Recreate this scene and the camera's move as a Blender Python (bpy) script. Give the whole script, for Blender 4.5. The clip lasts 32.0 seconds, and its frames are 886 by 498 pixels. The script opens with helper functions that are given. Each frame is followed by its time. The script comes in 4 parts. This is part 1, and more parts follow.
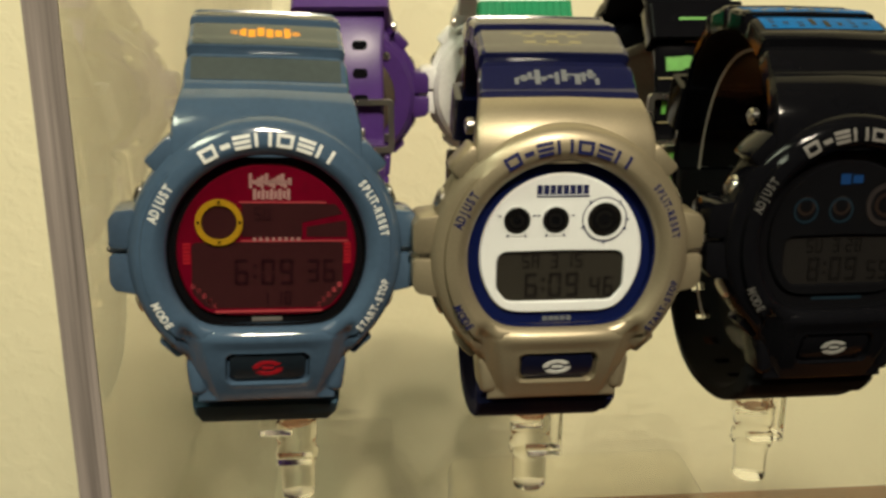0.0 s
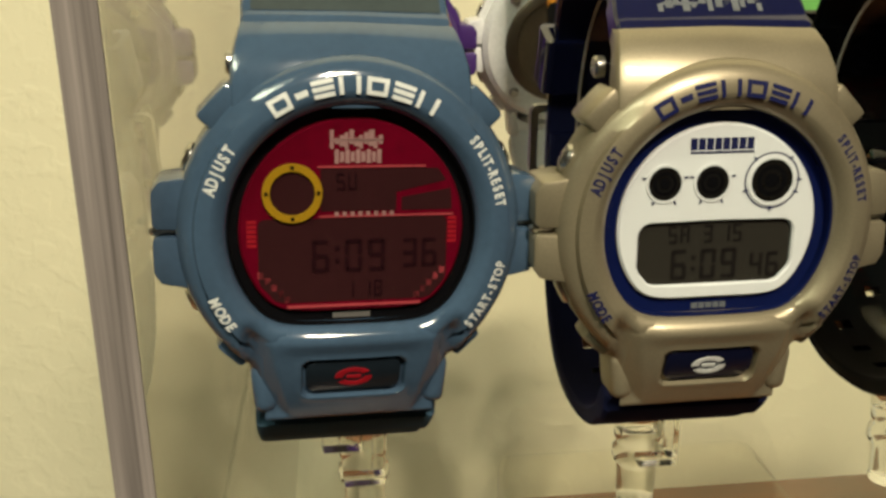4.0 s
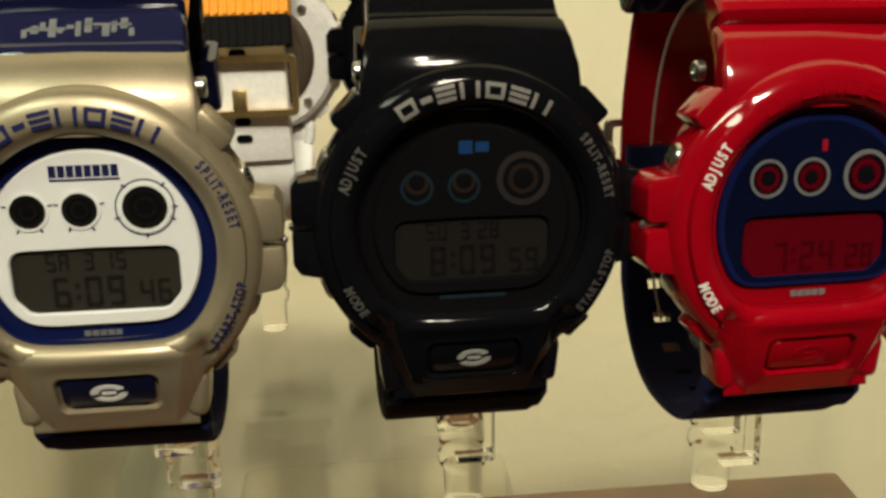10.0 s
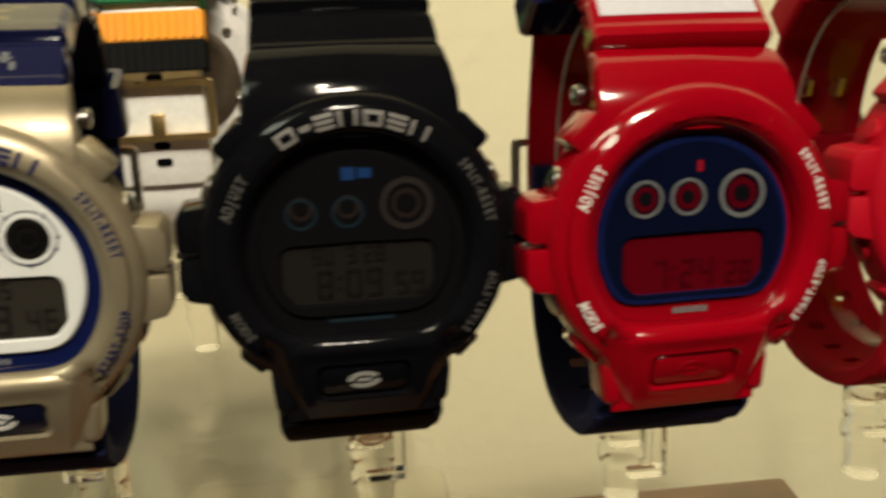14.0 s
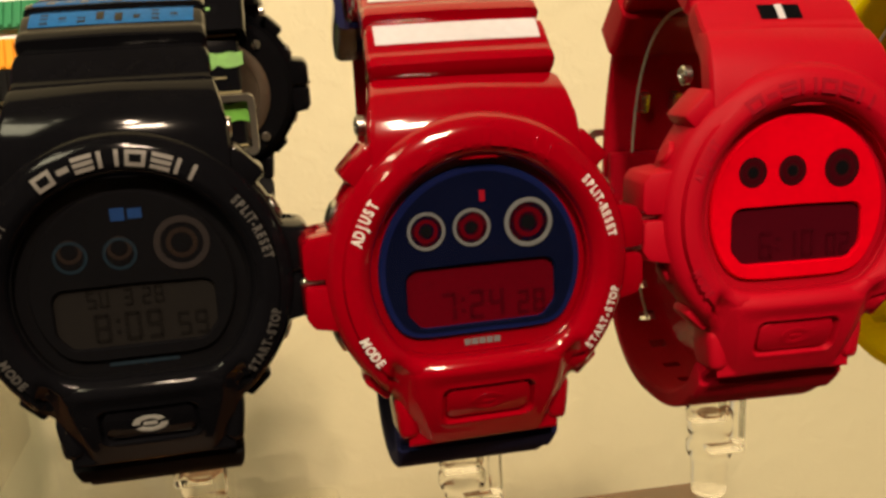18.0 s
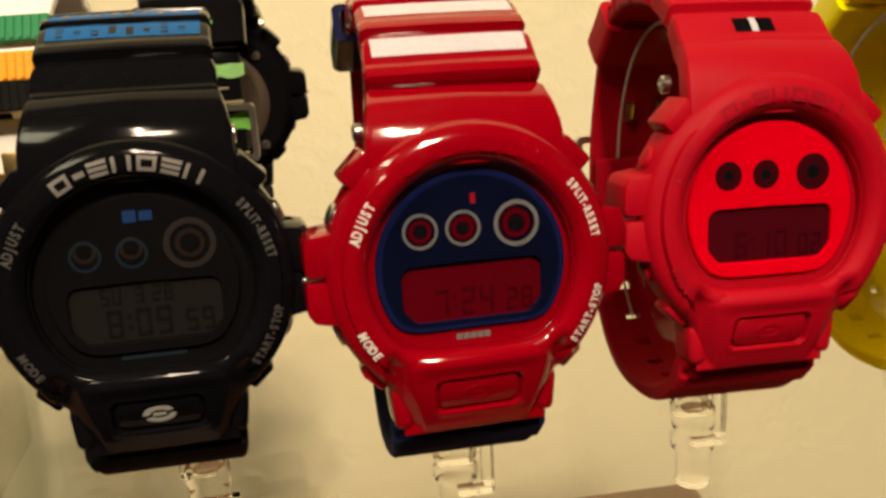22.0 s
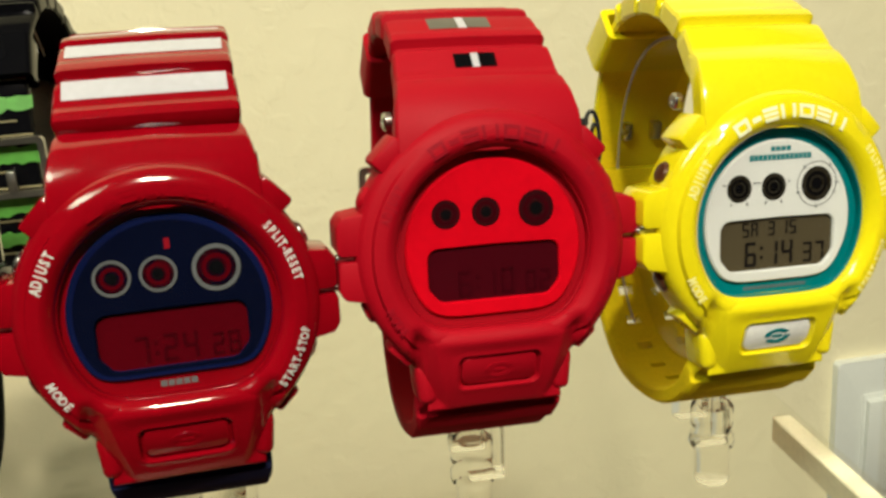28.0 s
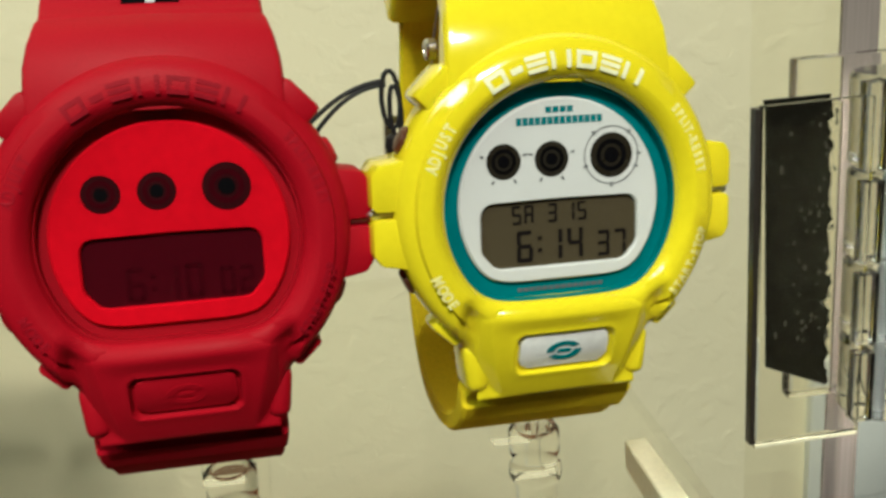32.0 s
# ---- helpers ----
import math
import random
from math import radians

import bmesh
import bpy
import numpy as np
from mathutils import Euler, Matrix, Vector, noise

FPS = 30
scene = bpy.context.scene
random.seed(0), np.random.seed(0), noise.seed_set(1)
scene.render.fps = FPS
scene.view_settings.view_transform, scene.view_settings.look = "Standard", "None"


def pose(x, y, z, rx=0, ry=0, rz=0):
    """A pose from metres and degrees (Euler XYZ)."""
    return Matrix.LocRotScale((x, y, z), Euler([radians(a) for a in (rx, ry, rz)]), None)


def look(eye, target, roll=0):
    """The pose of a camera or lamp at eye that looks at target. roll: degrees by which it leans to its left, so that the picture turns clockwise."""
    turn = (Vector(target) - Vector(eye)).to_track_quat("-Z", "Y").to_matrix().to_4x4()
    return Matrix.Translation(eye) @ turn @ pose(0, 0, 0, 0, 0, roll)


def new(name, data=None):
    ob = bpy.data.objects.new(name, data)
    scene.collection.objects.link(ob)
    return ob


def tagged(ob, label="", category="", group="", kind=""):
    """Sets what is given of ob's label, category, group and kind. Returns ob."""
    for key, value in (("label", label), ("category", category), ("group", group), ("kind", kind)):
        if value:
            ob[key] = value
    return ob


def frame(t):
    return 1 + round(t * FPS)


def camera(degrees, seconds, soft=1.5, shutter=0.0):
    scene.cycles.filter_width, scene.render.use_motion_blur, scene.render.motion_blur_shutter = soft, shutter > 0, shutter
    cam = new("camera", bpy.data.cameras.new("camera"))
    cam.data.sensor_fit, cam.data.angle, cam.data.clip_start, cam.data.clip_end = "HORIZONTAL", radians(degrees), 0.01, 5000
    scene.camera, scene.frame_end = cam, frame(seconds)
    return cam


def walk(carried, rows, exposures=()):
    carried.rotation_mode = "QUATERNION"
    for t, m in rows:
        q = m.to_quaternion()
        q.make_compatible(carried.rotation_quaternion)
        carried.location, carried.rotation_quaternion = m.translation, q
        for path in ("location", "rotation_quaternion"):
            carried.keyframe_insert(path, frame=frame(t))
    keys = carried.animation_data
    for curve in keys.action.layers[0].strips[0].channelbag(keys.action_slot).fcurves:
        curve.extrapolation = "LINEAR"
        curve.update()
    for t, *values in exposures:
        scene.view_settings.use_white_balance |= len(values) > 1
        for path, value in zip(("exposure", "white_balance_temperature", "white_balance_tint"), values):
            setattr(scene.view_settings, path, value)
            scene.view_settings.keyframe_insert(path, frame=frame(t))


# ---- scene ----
cam = camera(47.6, 32.0, soft=3.0, shutter=0.6)
METRES, EYE, TILT, LEAN, TURN = 0.38, 0.20, -17.0, 0.0, -4.5
ROWS = [
    (0.0, 0.0, 0.0, 0.0, 0.0, 0.0, -0.0),
    (0.5, -0.0106, 0.0005, -0.0006, 0.02, -0.11, 0.07),
    (1.0, -0.0253, 0.0087, -0.0039, -0.36, -0.3, -0.02),
    (1.5, -0.0379, 0.0225, -0.0015, -0.53, -0.54, 0.38),
    (2.0, -0.0478, 0.0501, -0.0031, -0.94, -0.93, 0.57),
    (2.5, -0.0531, 0.0673, -0.0013, -1.05, -1.09, 0.95),
    (3.0, -0.0533, 0.085, -0.0006, -1.14, -1.2, 1.0),
    (3.5, -0.0514, 0.095, -0.0006, -1.14, -1.28, 1.34),
    (5.5, -0.0558, 0.0754, -0.0032, -1.16, -0.8, 0.65),
    (6.0, -0.0528, 0.0793, -0.0011, -1.15, -0.95, 0.89),
    (6.5, -0.0502, 0.075, -0.0021, -1.34, -0.94, 0.83),
    (7.0, -0.0505, 0.0691, -0.0001, -1.31, -0.8, 0.89),
    (7.5, -0.0382, 0.0611, 0.0002, -1.97, -0.5, 1.02),
    (8.0, 0.013, 0.0342, 0.0024, -2.04, 0.13, 0.86),
    (8.5, 0.0746, 0.0262, 0.0093, -1.25, 0.24, 1.35),
    (9.0, 0.1305, 0.0571, 0.0075, -1.17, -0.82, 1.9),
    (9.5, 0.172, 0.0781, 0.0033, -0.1, -1.31, 1.83),
    (10.0, 0.1771, 0.0949, 0.0032, 0.26, -1.23, 1.6),
    (10.5, 0.1754, 0.1078, 0.0052, -0.83, -1.41, 1.75),
    (11.0, 0.1762, 0.1003, 0.0067, -0.81, -1.07, 1.76),
    (11.5, 0.1868, 0.0951, 0.0109, -0.58, -1.06, 2.32),
    (12.0, 0.182, 0.0853, 0.0083, -0.32, -0.95, 1.9),
    (12.5, 0.1811, 0.0853, 0.0092, -0.01, -1.19, 2.17),
    (13.0, 0.1833, 0.0871, 0.008, -0.12, -1.13, 2.19),
    (13.5, 0.1895, 0.0874, 0.008, -0.32, -1.11, 2.25),
    (14.0, 0.2119, 0.0882, 0.0073, -1.02, -0.72, 2.62),
    (14.5, 0.2609, 0.0928, 0.023, -2.42, -0.62, 3.93),
    (15.0, 0.2722, 0.0807, 0.0218, -2.79, -0.3, 3.83),
    (15.5, 0.2717, 0.0789, 0.0193, -3.12, -0.3, 3.94),
    (17.5, 0.2859, 0.0946, 0.0147, -2.12, -0.85, 4.29),
    (18.0, 0.2864, 0.0938, 0.0158, -2.29, -0.77, 4.25),
    (18.5, 0.2866, 0.0976, 0.0137, -2.38, -0.83, 4.22),
    (19.0, 0.2875, 0.0949, 0.0161, -2.21, -0.72, 4.48),
    (19.5, 0.2842, 0.0968, 0.0108, -2.44, -1.05, 4.26),
    (20.0, 0.2885, 0.0985, 0.0125, -2.21, -1.13, 4.34),
    (20.5, 0.2869, 0.0974, 0.0153, -2.47, -0.97, 4.37),
    (21.0, 0.2916, 0.0745, 0.0257, -2.66, 0.03, 4.72),
    (21.5, 0.289, 0.0702, 0.0191, -2.94, -0.11, 4.76),
    (22.0, 0.2864, 0.0707, 0.0121, -2.52, -0.25, 4.39),
    (22.5, 0.29, 0.0797, 0.0096, -2.33, -0.59, 4.64),
    (23.0, 0.2946, 0.0844, 0.0147, -2.41, -0.36, 4.66),
    (23.5, 0.3173, 0.0808, 0.0178, -2.9, -0.34, 5.18),
    (24.0, 0.3554, 0.0836, 0.0204, -3.5, -0.45, 5.23),
    (24.5, 0.3854, 0.0848, 0.0193, -3.21, -0.47, 5.17),
    (25.0, 0.3908, 0.0818, 0.0193, -3.17, -0.34, 5.07),
    (25.5, 0.3927, 0.0797, 0.0156, -3.32, -0.49, 5.27),
    (26.0, 0.3953, 0.0735, 0.0201, -3.45, -0.03, 5.43),
    (26.5, 0.3972, 0.0756, 0.0189, -3.36, -0.12, 5.37),
    (28.5, 0.3983, 0.0707, 0.0173, -3.82, 0.0, 5.17),
    (29.0, 0.4051, 0.0687, 0.0191, -4.09, 0.09, 5.25),
    (29.5, 0.4424, 0.0655, 0.0237, -3.99, 0.64, 5.81),
    (30.0, 0.4878, 0.099, 0.0118, -2.94, 0.06, 5.51),
    (30.5, 0.5268, 0.1265, 0.0034, -1.35, 0.14, 4.66),
    (31.0, 0.5355, 0.14, 0.005, -0.58, -0.14, 4.96),
    (31.5, 0.5186, 0.1592, 0.0047, -1.23, -0.48, 4.83),
    (32.0, 0.5223, 0.1637, 0.0077, -2.12, -0.59, 5.23),
]
walk(cam, [(t, pose(0, 0, EYE, TILT, LEAN, TURN) @ pose(METRES * x, METRES * y, METRES * z, 90 + pitch, roll, yaw)) for t, x, y, z, yaw, pitch, roll in ROWS],
     exposures=[(0.0, 0.17, 6350, 2), (2.0, 0.21, 6250, 1), (6.0, 0.22, 6250, 1), (8.0, 0.13, 6300, 2), (13.0, 0.1, 6200, 3), (15.0, 0.19, 6600, 8), (19.0, 0.28, 7650, 16), (23.0, 0.29, 7100, 11), (26.0, 0.24, 6200, -2), (29.0, 0.25, 5950, 1), (32.0, 0.07, 5450, -2)])

# ---- light ----
world = bpy.data.worlds.new("room_world")
scene.world = world
world.use_nodes = True
world.node_tree.nodes["Background"].inputs[0].default_value = (1.0, 0.8, 0.55, 1)
world.node_tree.nodes["Background"].inputs[1].default_value = 0.02

# place, watts, width, depth, tint: a small warm spot, a narrow warm tube and a soft, greener panel
LAMPS = (((0.125, -0.80, 1.34), 8.0, 0.05, 0.05, (1.0, 0.84, 0.66)), ((0.24, -1.00, 1.34), 22.0, 0.26, 0.06, (1.0, 0.84, 0.66)), ((-0.60, -0.55, 1.34), 13.0, 0.50, 0.40, (0.93, 0.94, 0.70)))
for at, watts, wide, deep, tint in LAMPS:
    bulb = bpy.data.lights.new("bulb_light", "AREA")
    bulb.shape, bulb.size, bulb.size_y = "RECTANGLE", wide, deep
    bulb.energy, bulb.color = watts, tint
    new("bulb_light", bulb).matrix_world = look(at, (0.1, 0.25, 0.0))

# ---- materials ----


def node_material(name):
    m = bpy.data.materials.new(name)
    m.use_nodes = True
    t = m.node_tree
    return m, t, t.nodes["Principled BSDF"]


def mat(name, color, rough=0.4, metal=0.0, vary=0.12, grain=900.0, bump=0.05, coat=0.0, spec=0.5, blotch=60.0):
    """Paint, resin or metal with variation at two scales and a fine relief."""
    m, t, b = node_material(name)
    co = t.nodes.new("ShaderNodeTexCoord")
    fine, wide = t.nodes.new("ShaderNodeTexNoise"), t.nodes.new("ShaderNodeTexNoise")
    fine.inputs["Scale"].default_value, wide.inputs["Scale"].default_value = grain, blotch
    fine.inputs["Detail"].default_value = wide.inputs["Detail"].default_value = 3.0
    for n in (fine, wide):
        t.links.new(co.outputs["Object"], n.inputs["Vector"])
    add = t.nodes.new("ShaderNodeMath")
    add.operation = "ADD"
    t.links.new(fine.outputs["Fac"], add.inputs[0])
    t.links.new(wide.outputs["Fac"], add.inputs[1])
    ramp = t.nodes.new("ShaderNodeMapRange")
    ramp.inputs["From Min"].default_value, ramp.inputs["From Max"].default_value = 0.6, 1.4
    ramp.inputs["To Min"].default_value, ramp.inputs["To Max"].default_value = 1 - vary, 1 + vary
    t.links.new(add.outputs[0], ramp.inputs["Value"])
    hsv = t.nodes.new("ShaderNodeHueSaturation")
    hsv.inputs["Color"].default_value = (*color, 1)
    t.links.new(ramp.outputs[0], hsv.inputs["Value"])
    t.links.new(hsv.outputs[0], b.inputs["Base Color"])
    rr = t.nodes.new("ShaderNodeMapRange")
    rr.inputs["From Min"].default_value, rr.inputs["From Max"].default_value = 0.3, 0.7
    rr.inputs["To Min"].default_value, rr.inputs["To Max"].default_value = rough * 0.85, min(1, rough * 1.2)
    t.links.new(wide.outputs["Fac"], rr.inputs["Value"])
    t.links.new(rr.outputs[0], b.inputs["Roughness"])
    b.inputs["Metallic"].default_value = metal
    b.inputs["Coat Weight"].default_value = coat
    b.inputs["Coat Roughness"].default_value = 0.08
    b.inputs["Specular IOR Level"].default_value = spec
    if bump:
        bp = t.nodes.new("ShaderNodeBump")
        bp.inputs["Strength"].default_value, bp.inputs["Distance"].default_value = bump, 0.0004
        t.links.new(fine.outputs["Fac"], bp.inputs["Height"])
        t.links.new(bp.outputs[0], b.inputs["Normal"])
    return m


def clear_material(name, color=(1, 1, 1), rough=0.0, ior=1.49):
    m, t, b = node_material(name)
    b.inputs["Base Color"].default_value = (*color, 1)
    b.inputs["Transmission Weight"].default_value = 1.0
    b.inputs["Roughness"].default_value, b.inputs["IOR"].default_value = rough, ior
    return m


def sheet_material(name, tint, share=1.0, haze=0.0, rough=0.02):
    """A clear flat sheet: see-through, with true gloss towards grazing views and a faint, streaky film of dust."""
    m = bpy.data.materials.new(name)
    m.use_nodes = True
    t = m.node_tree
    t.nodes.remove(t.nodes["Principled BSDF"])
    lw, p, ma = t.nodes.new("ShaderNodeLayerWeight"), t.nodes.new("ShaderNodeMath"), t.nodes.new("ShaderNodeMath")
    p.operation, p.inputs[1].default_value = "POWER", 5.0
    ma.operation, ma.inputs[1].default_value, ma.inputs[2].default_value = "MULTIPLY_ADD", 0.96 * share, 0.035 * share
    t.links.new(lw.outputs["Facing"], p.inputs[0])
    t.links.new(p.outputs[0], ma.inputs[0])
    see, gl, mix = t.nodes.new("ShaderNodeBsdfTransparent"), t.nodes.new("ShaderNodeBsdfGlossy"), t.nodes.new("ShaderNodeMixShader")
    see.inputs["Color"].default_value = (*tint, 1)
    gl.inputs["Roughness"].default_value = rough
    clear = see.outputs[0]
    if haze:
        co, mp, n = t.nodes.new("ShaderNodeTexCoord"), t.nodes.new("ShaderNodeMapping"), t.nodes.new("ShaderNodeTexNoise")
        mp.inputs["Scale"].default_value = (60.0, 60.0, 9.0)
        n.inputs["Scale"].default_value, n.inputs["Detail"].default_value = 1.0, 4.0
        t.links.new(co.outputs["Object"], mp.inputs["Vector"])
        t.links.new(mp.outputs[0], n.inputs["Vector"])
        amount = t.nodes.new("ShaderNodeMapRange")
        amount.inputs["From Min"].default_value, amount.inputs["From Max"].default_value = 0.35, 0.7
        amount.inputs["To Min"].default_value, amount.inputs["To Max"].default_value = haze * 0.4, haze * 1.7
        t.links.new(n.outputs["Fac"], amount.inputs["Value"])
        dust, film = t.nodes.new("ShaderNodeBsdfDiffuse"), t.nodes.new("ShaderNodeMixShader")
        dust.inputs["Color"].default_value = (0.42, 0.37, 0.30, 1)
        t.links.new(amount.outputs[0], film.inputs[0])
        t.links.new(clear, film.inputs[1])
        t.links.new(dust.outputs[0], film.inputs[2])
        clear = film.outputs[0]
    t.links.new(ma.outputs[0], mix.inputs[0])
    t.links.new(clear, mix.inputs[1])
    t.links.new(gl.outputs[0], mix.inputs[2])
    t.links.new(mix.outputs[0], t.nodes["Material Output"].inputs["Surface"])
    return m


def plaster_material(name, color):
    """Painted, lightly hand-textured plaster."""
    m, t, b = node_material(name)
    co = t.nodes.new("ShaderNodeTexCoord")
    n1, n2, n3 = (t.nodes.new("ShaderNodeTexNoise") for _ in range(3))
    for n, sc, d in ((n1, 95.0, 5.0), (n2, 420.0, 3.0), (n3, 6.0, 2.0)):
        n.inputs["Scale"].default_value, n.inputs["Detail"].default_value = sc, d
        t.links.new(co.outputs["Object"], n.inputs["Vector"])
    n1.inputs["Distortion"].default_value = 0.4
    ramp = t.nodes.new("ShaderNodeMapRange")
    ramp.inputs["From Min"].default_value, ramp.inputs["From Max"].default_value = 0.45, 0.62
    t.links.new(n1.outputs["Fac"], ramp.inputs["Value"])
    add = t.nodes.new("ShaderNodeMath")
    add.operation = "MULTIPLY_ADD"
    add.inputs[1].default_value = 0.25
    t.links.new(n2.outputs["Fac"], add.inputs[0])
    t.links.new(ramp.outputs[0], add.inputs[2])
    bp = t.nodes.new("ShaderNodeBump")
    bp.inputs["Strength"].default_value, bp.inputs["Distance"].default_value = 0.23, 0.0009
    t.links.new(add.outputs[0], bp.inputs["Height"])
    t.links.new(bp.outputs[0], b.inputs["Normal"])
    vr = t.nodes.new("ShaderNodeMapRange")
    vr.inputs["To Min"].default_value, vr.inputs["To Max"].default_value = 0.93, 1.05
    t.links.new(n3.outputs["Fac"], vr.inputs["Value"])
    hsv = t.nodes.new("ShaderNodeHueSaturation")
    hsv.inputs["Color"].default_value = (*color, 1)
    t.links.new(vr.outputs[0], hsv.inputs["Value"])
    t.links.new(hsv.outputs[0], b.inputs["Base Color"])
    b.inputs["Roughness"].default_value = 0.62
    return m


def wood_material(name, dark, light):
    m, t, b = node_material(name)
    co = t.nodes.new("ShaderNodeTexCoord")
    mp = t.nodes.new("ShaderNodeMapping")
    mp.inputs["Scale"].default_value = (4.0, 60.0, 60.0)
    t.links.new(co.outputs["Object"], mp.inputs["Vector"])
    n = t.nodes.new("ShaderNodeTexNoise")
    n.inputs["Scale"].default_value, n.inputs["Detail"].default_value, n.inputs["Distortion"].default_value = 2.0, 6.0, 0.8
    t.links.new(mp.outputs[0], n.inputs["Vector"])
    ramp = t.nodes.new("ShaderNodeValToRGB")
    ramp.color_ramp.elements[0].color, ramp.color_ramp.elements[1].color = (*dark, 1), (*light, 1)
    ramp.color_ramp.elements[0].position, ramp.color_ramp.elements[1].position = 0.3, 0.7
    t.links.new(n.outputs["Fac"], ramp.inputs[0])
    t.links.new(ramp.outputs[0], b.inputs["Base Color"])
    b.inputs["Roughness"].default_value = 0.38
    bp = t.nodes.new("ShaderNodeBump")
    bp.inputs["Strength"].default_value, bp.inputs["Distance"].default_value = 0.2, 0.0003
    t.links.new(n.outputs["Fac"], bp.inputs["Height"])
    t.links.new(bp.outputs[0], b.inputs["Normal"])
    return m


WALL = plaster_material("cream_plaster", (0.84, 0.775, 0.535))
ROOM = plaster_material("dark_unseen_walls", (0.055, 0.042, 0.034))
CEILING = plaster_material("dark_unseen_ceiling", (0.13, 0.115, 0.10))
FLOOR_MAT = mat("dark_unseen_floor", (0.016, 0.013, 0.012), 0.95, vary=0.3, grain=600, bump=0.4, spec=0.05, blotch=20)
WOOD = wood_material("brown_wood", (0.10, 0.038, 0.013), (0.24, 0.10, 0.036))
FROST = mat("frosted_acrylic_edge", (0.82, 0.77, 0.56), 0.4, vary=0.1)
THIN = sheet_material("clear_thin_strip", (0.96, 0.95, 0.92), 0.5)
SHEET = sheet_material("clear_sheet", (1.0, 0.998, 0.975), 0.85)
PANEL = sheet_material("dusty_clear_panel", (0.975, 0.96, 0.93), 1.0, 0.06)
HOLDER = clear_material("clear_thin_plastic", (0.995, 0.99, 0.97), 0.10, 1.11)
HINGE = clear_material("clear_hinge_plastic", (0.99, 0.98, 0.95), 0.05, 1.3)
GLASS = sheet_material("watch_glass", (0.985, 0.985, 0.985), 0.6)
SAWN = mat("sawn_acrylic_edge", (0.23, 0.195, 0.18), 0.4, vary=0.55, grain=420, bump=0.2, blotch=160)
for n in list(SAWN.node_tree.nodes):
    if n.type == "TEX_NOISE":
        along = SAWN.node_tree.nodes.new("ShaderNodeMapping")
        along.inputs["Scale"].default_value = (3.0, 3.0, 0.06)
        SAWN.node_tree.links.new(n.inputs["Vector"].links[0].from_socket, along.inputs["Vector"])
        SAWN.node_tree.links.new(along.outputs[0], n.inputs["Vector"])
STEEL = mat("brushed_steel", (0.6, 0.58, 0.54), 0.28, 1.0, grain=1500)
GOLD = mat("brass", (0.75, 0.55, 0.25), 0.3, 1.0)
BACKPLATE = mat("caseback_steel", (0.17, 0.135, 0.10), 0.4, 0.8, grain=1200)
DARK = mat("dark_recess", (0.0045, 0.0045, 0.0055), 0.5, spec=0.0)
WHITE = mat("white_resin", (0.78, 0.78, 0.76), 0.35)
BLACK = mat("black_gloss_resin", (0.0035, 0.0035, 0.0045), 0.09, vary=0.2, bump=0.015, coat=0.0, spec=0.11)
SLATE = mat("slate_blue_resin", (0.050, 0.082, 0.130), 0.13, bump=0.012, coat=0.3)
SLATE_DEEP = mat("grey_olive_resin", (0.048, 0.060, 0.060), 0.25, bump=0.03)
PLATE_BLUE = mat("dark_blue_plate", (0.010, 0.015, 0.021), 0.3, bump=0.02, spec=0.2)
PLATE_NAVY = mat("dark_navy_plate", (0.004, 0.005, 0.018), 0.3, bump=0.02, spec=0.2)
SILVER = mat("champagne_silver_paint", (0.285, 0.24, 0.158), 0.38, 0.55, vary=0.12, grain=3000, bump=0.06, coat=0.2)
NAVY = mat("navy_gloss_resin", (0.007, 0.0085, 0.038), 0.12, bump=0.02, coat=0.4)
RED = mat("red_gloss_resin", (0.245, 0.0004, 0.006), 0.1, vary=0.06, bump=0.02, coat=0.3, spec=0.4)
REDMATTE = mat("red_matte_resin", (0.35, 0.0006, 0.010), 0.55, vary=0.08, grain=2500, bump=0.12, spec=0.13)
YELLOW = mat("yellow_gloss_resin", (0.80, 0.67, 0.004), 0.14, vary=0.04, bump=0.02, coat=0.4)
PURPLE = mat("purple_resin", (0.06, 0.022, 0.15), 0.35)
GREEN = mat("green_print", (0.10, 0.30, 0.05), 0.35, grain=400, vary=0.3)
LETTER_WHITE = mat("white_print", (0.60, 0.60, 0.57), 0.5, bump=0)
LETTER_GREY = mat("grey_print", (0.13, 0.12, 0.112), 0.5, bump=0)
LETTER_MID = mat("pale_grey_print", (0.30, 0.30, 0.28), 0.5, bump=0)
LETTER_DIM = mat("dim_grey_print", (0.055, 0.051, 0.048), 0.5, bump=0)
LETTER_BLUE = mat("blue_print", (0.010, 0.012, 0.058), 0.5, bump=0, spec=0.1)
LETTER_RED = mat("red_print", (0.30, 0.006, 0.014), 0.5, bump=0, spec=0.2)
LETTER_DARKRED = mat("dark_red_print", (0.25, 0.003, 0.012), 0.6, bump=0, spec=0.1)
SEGMENT_WINE = mat("dark_wine_segment", (0.016, 0.0045, 0.0062), 0.4, bump=0, spec=0.0)
LETTER_PALE = mat("pale_pink_print", (0.30, 0.17, 0.16), 0.5, bump=0, spec=0.1)
LETTER_PINK = mat("rose_print", (0.36, 0.05, 0.06), 0.5, bump=0, spec=0.1)
LETTER_STRAW = mat("straw_print", (0.86, 0.79, 0.30), 0.5, bump=0)
LETTER_FAINTRED = mat("faint_red_print", (0.295, 0.0035, 0.014), 0.6, bump=0, spec=0.1)
LETTER_CREAM = mat("cream_print", (0.86, 0.84, 0.55), 0.5, bump=0)
TEAL = mat("teal_print", (0.008, 0.18, 0.20), 0.3, bump=0, spec=0.15)
CYAN = mat("cyan_print", (0.002, 0.085, 0.25), 0.5, bump=0, vary=0.25, spec=0.1)
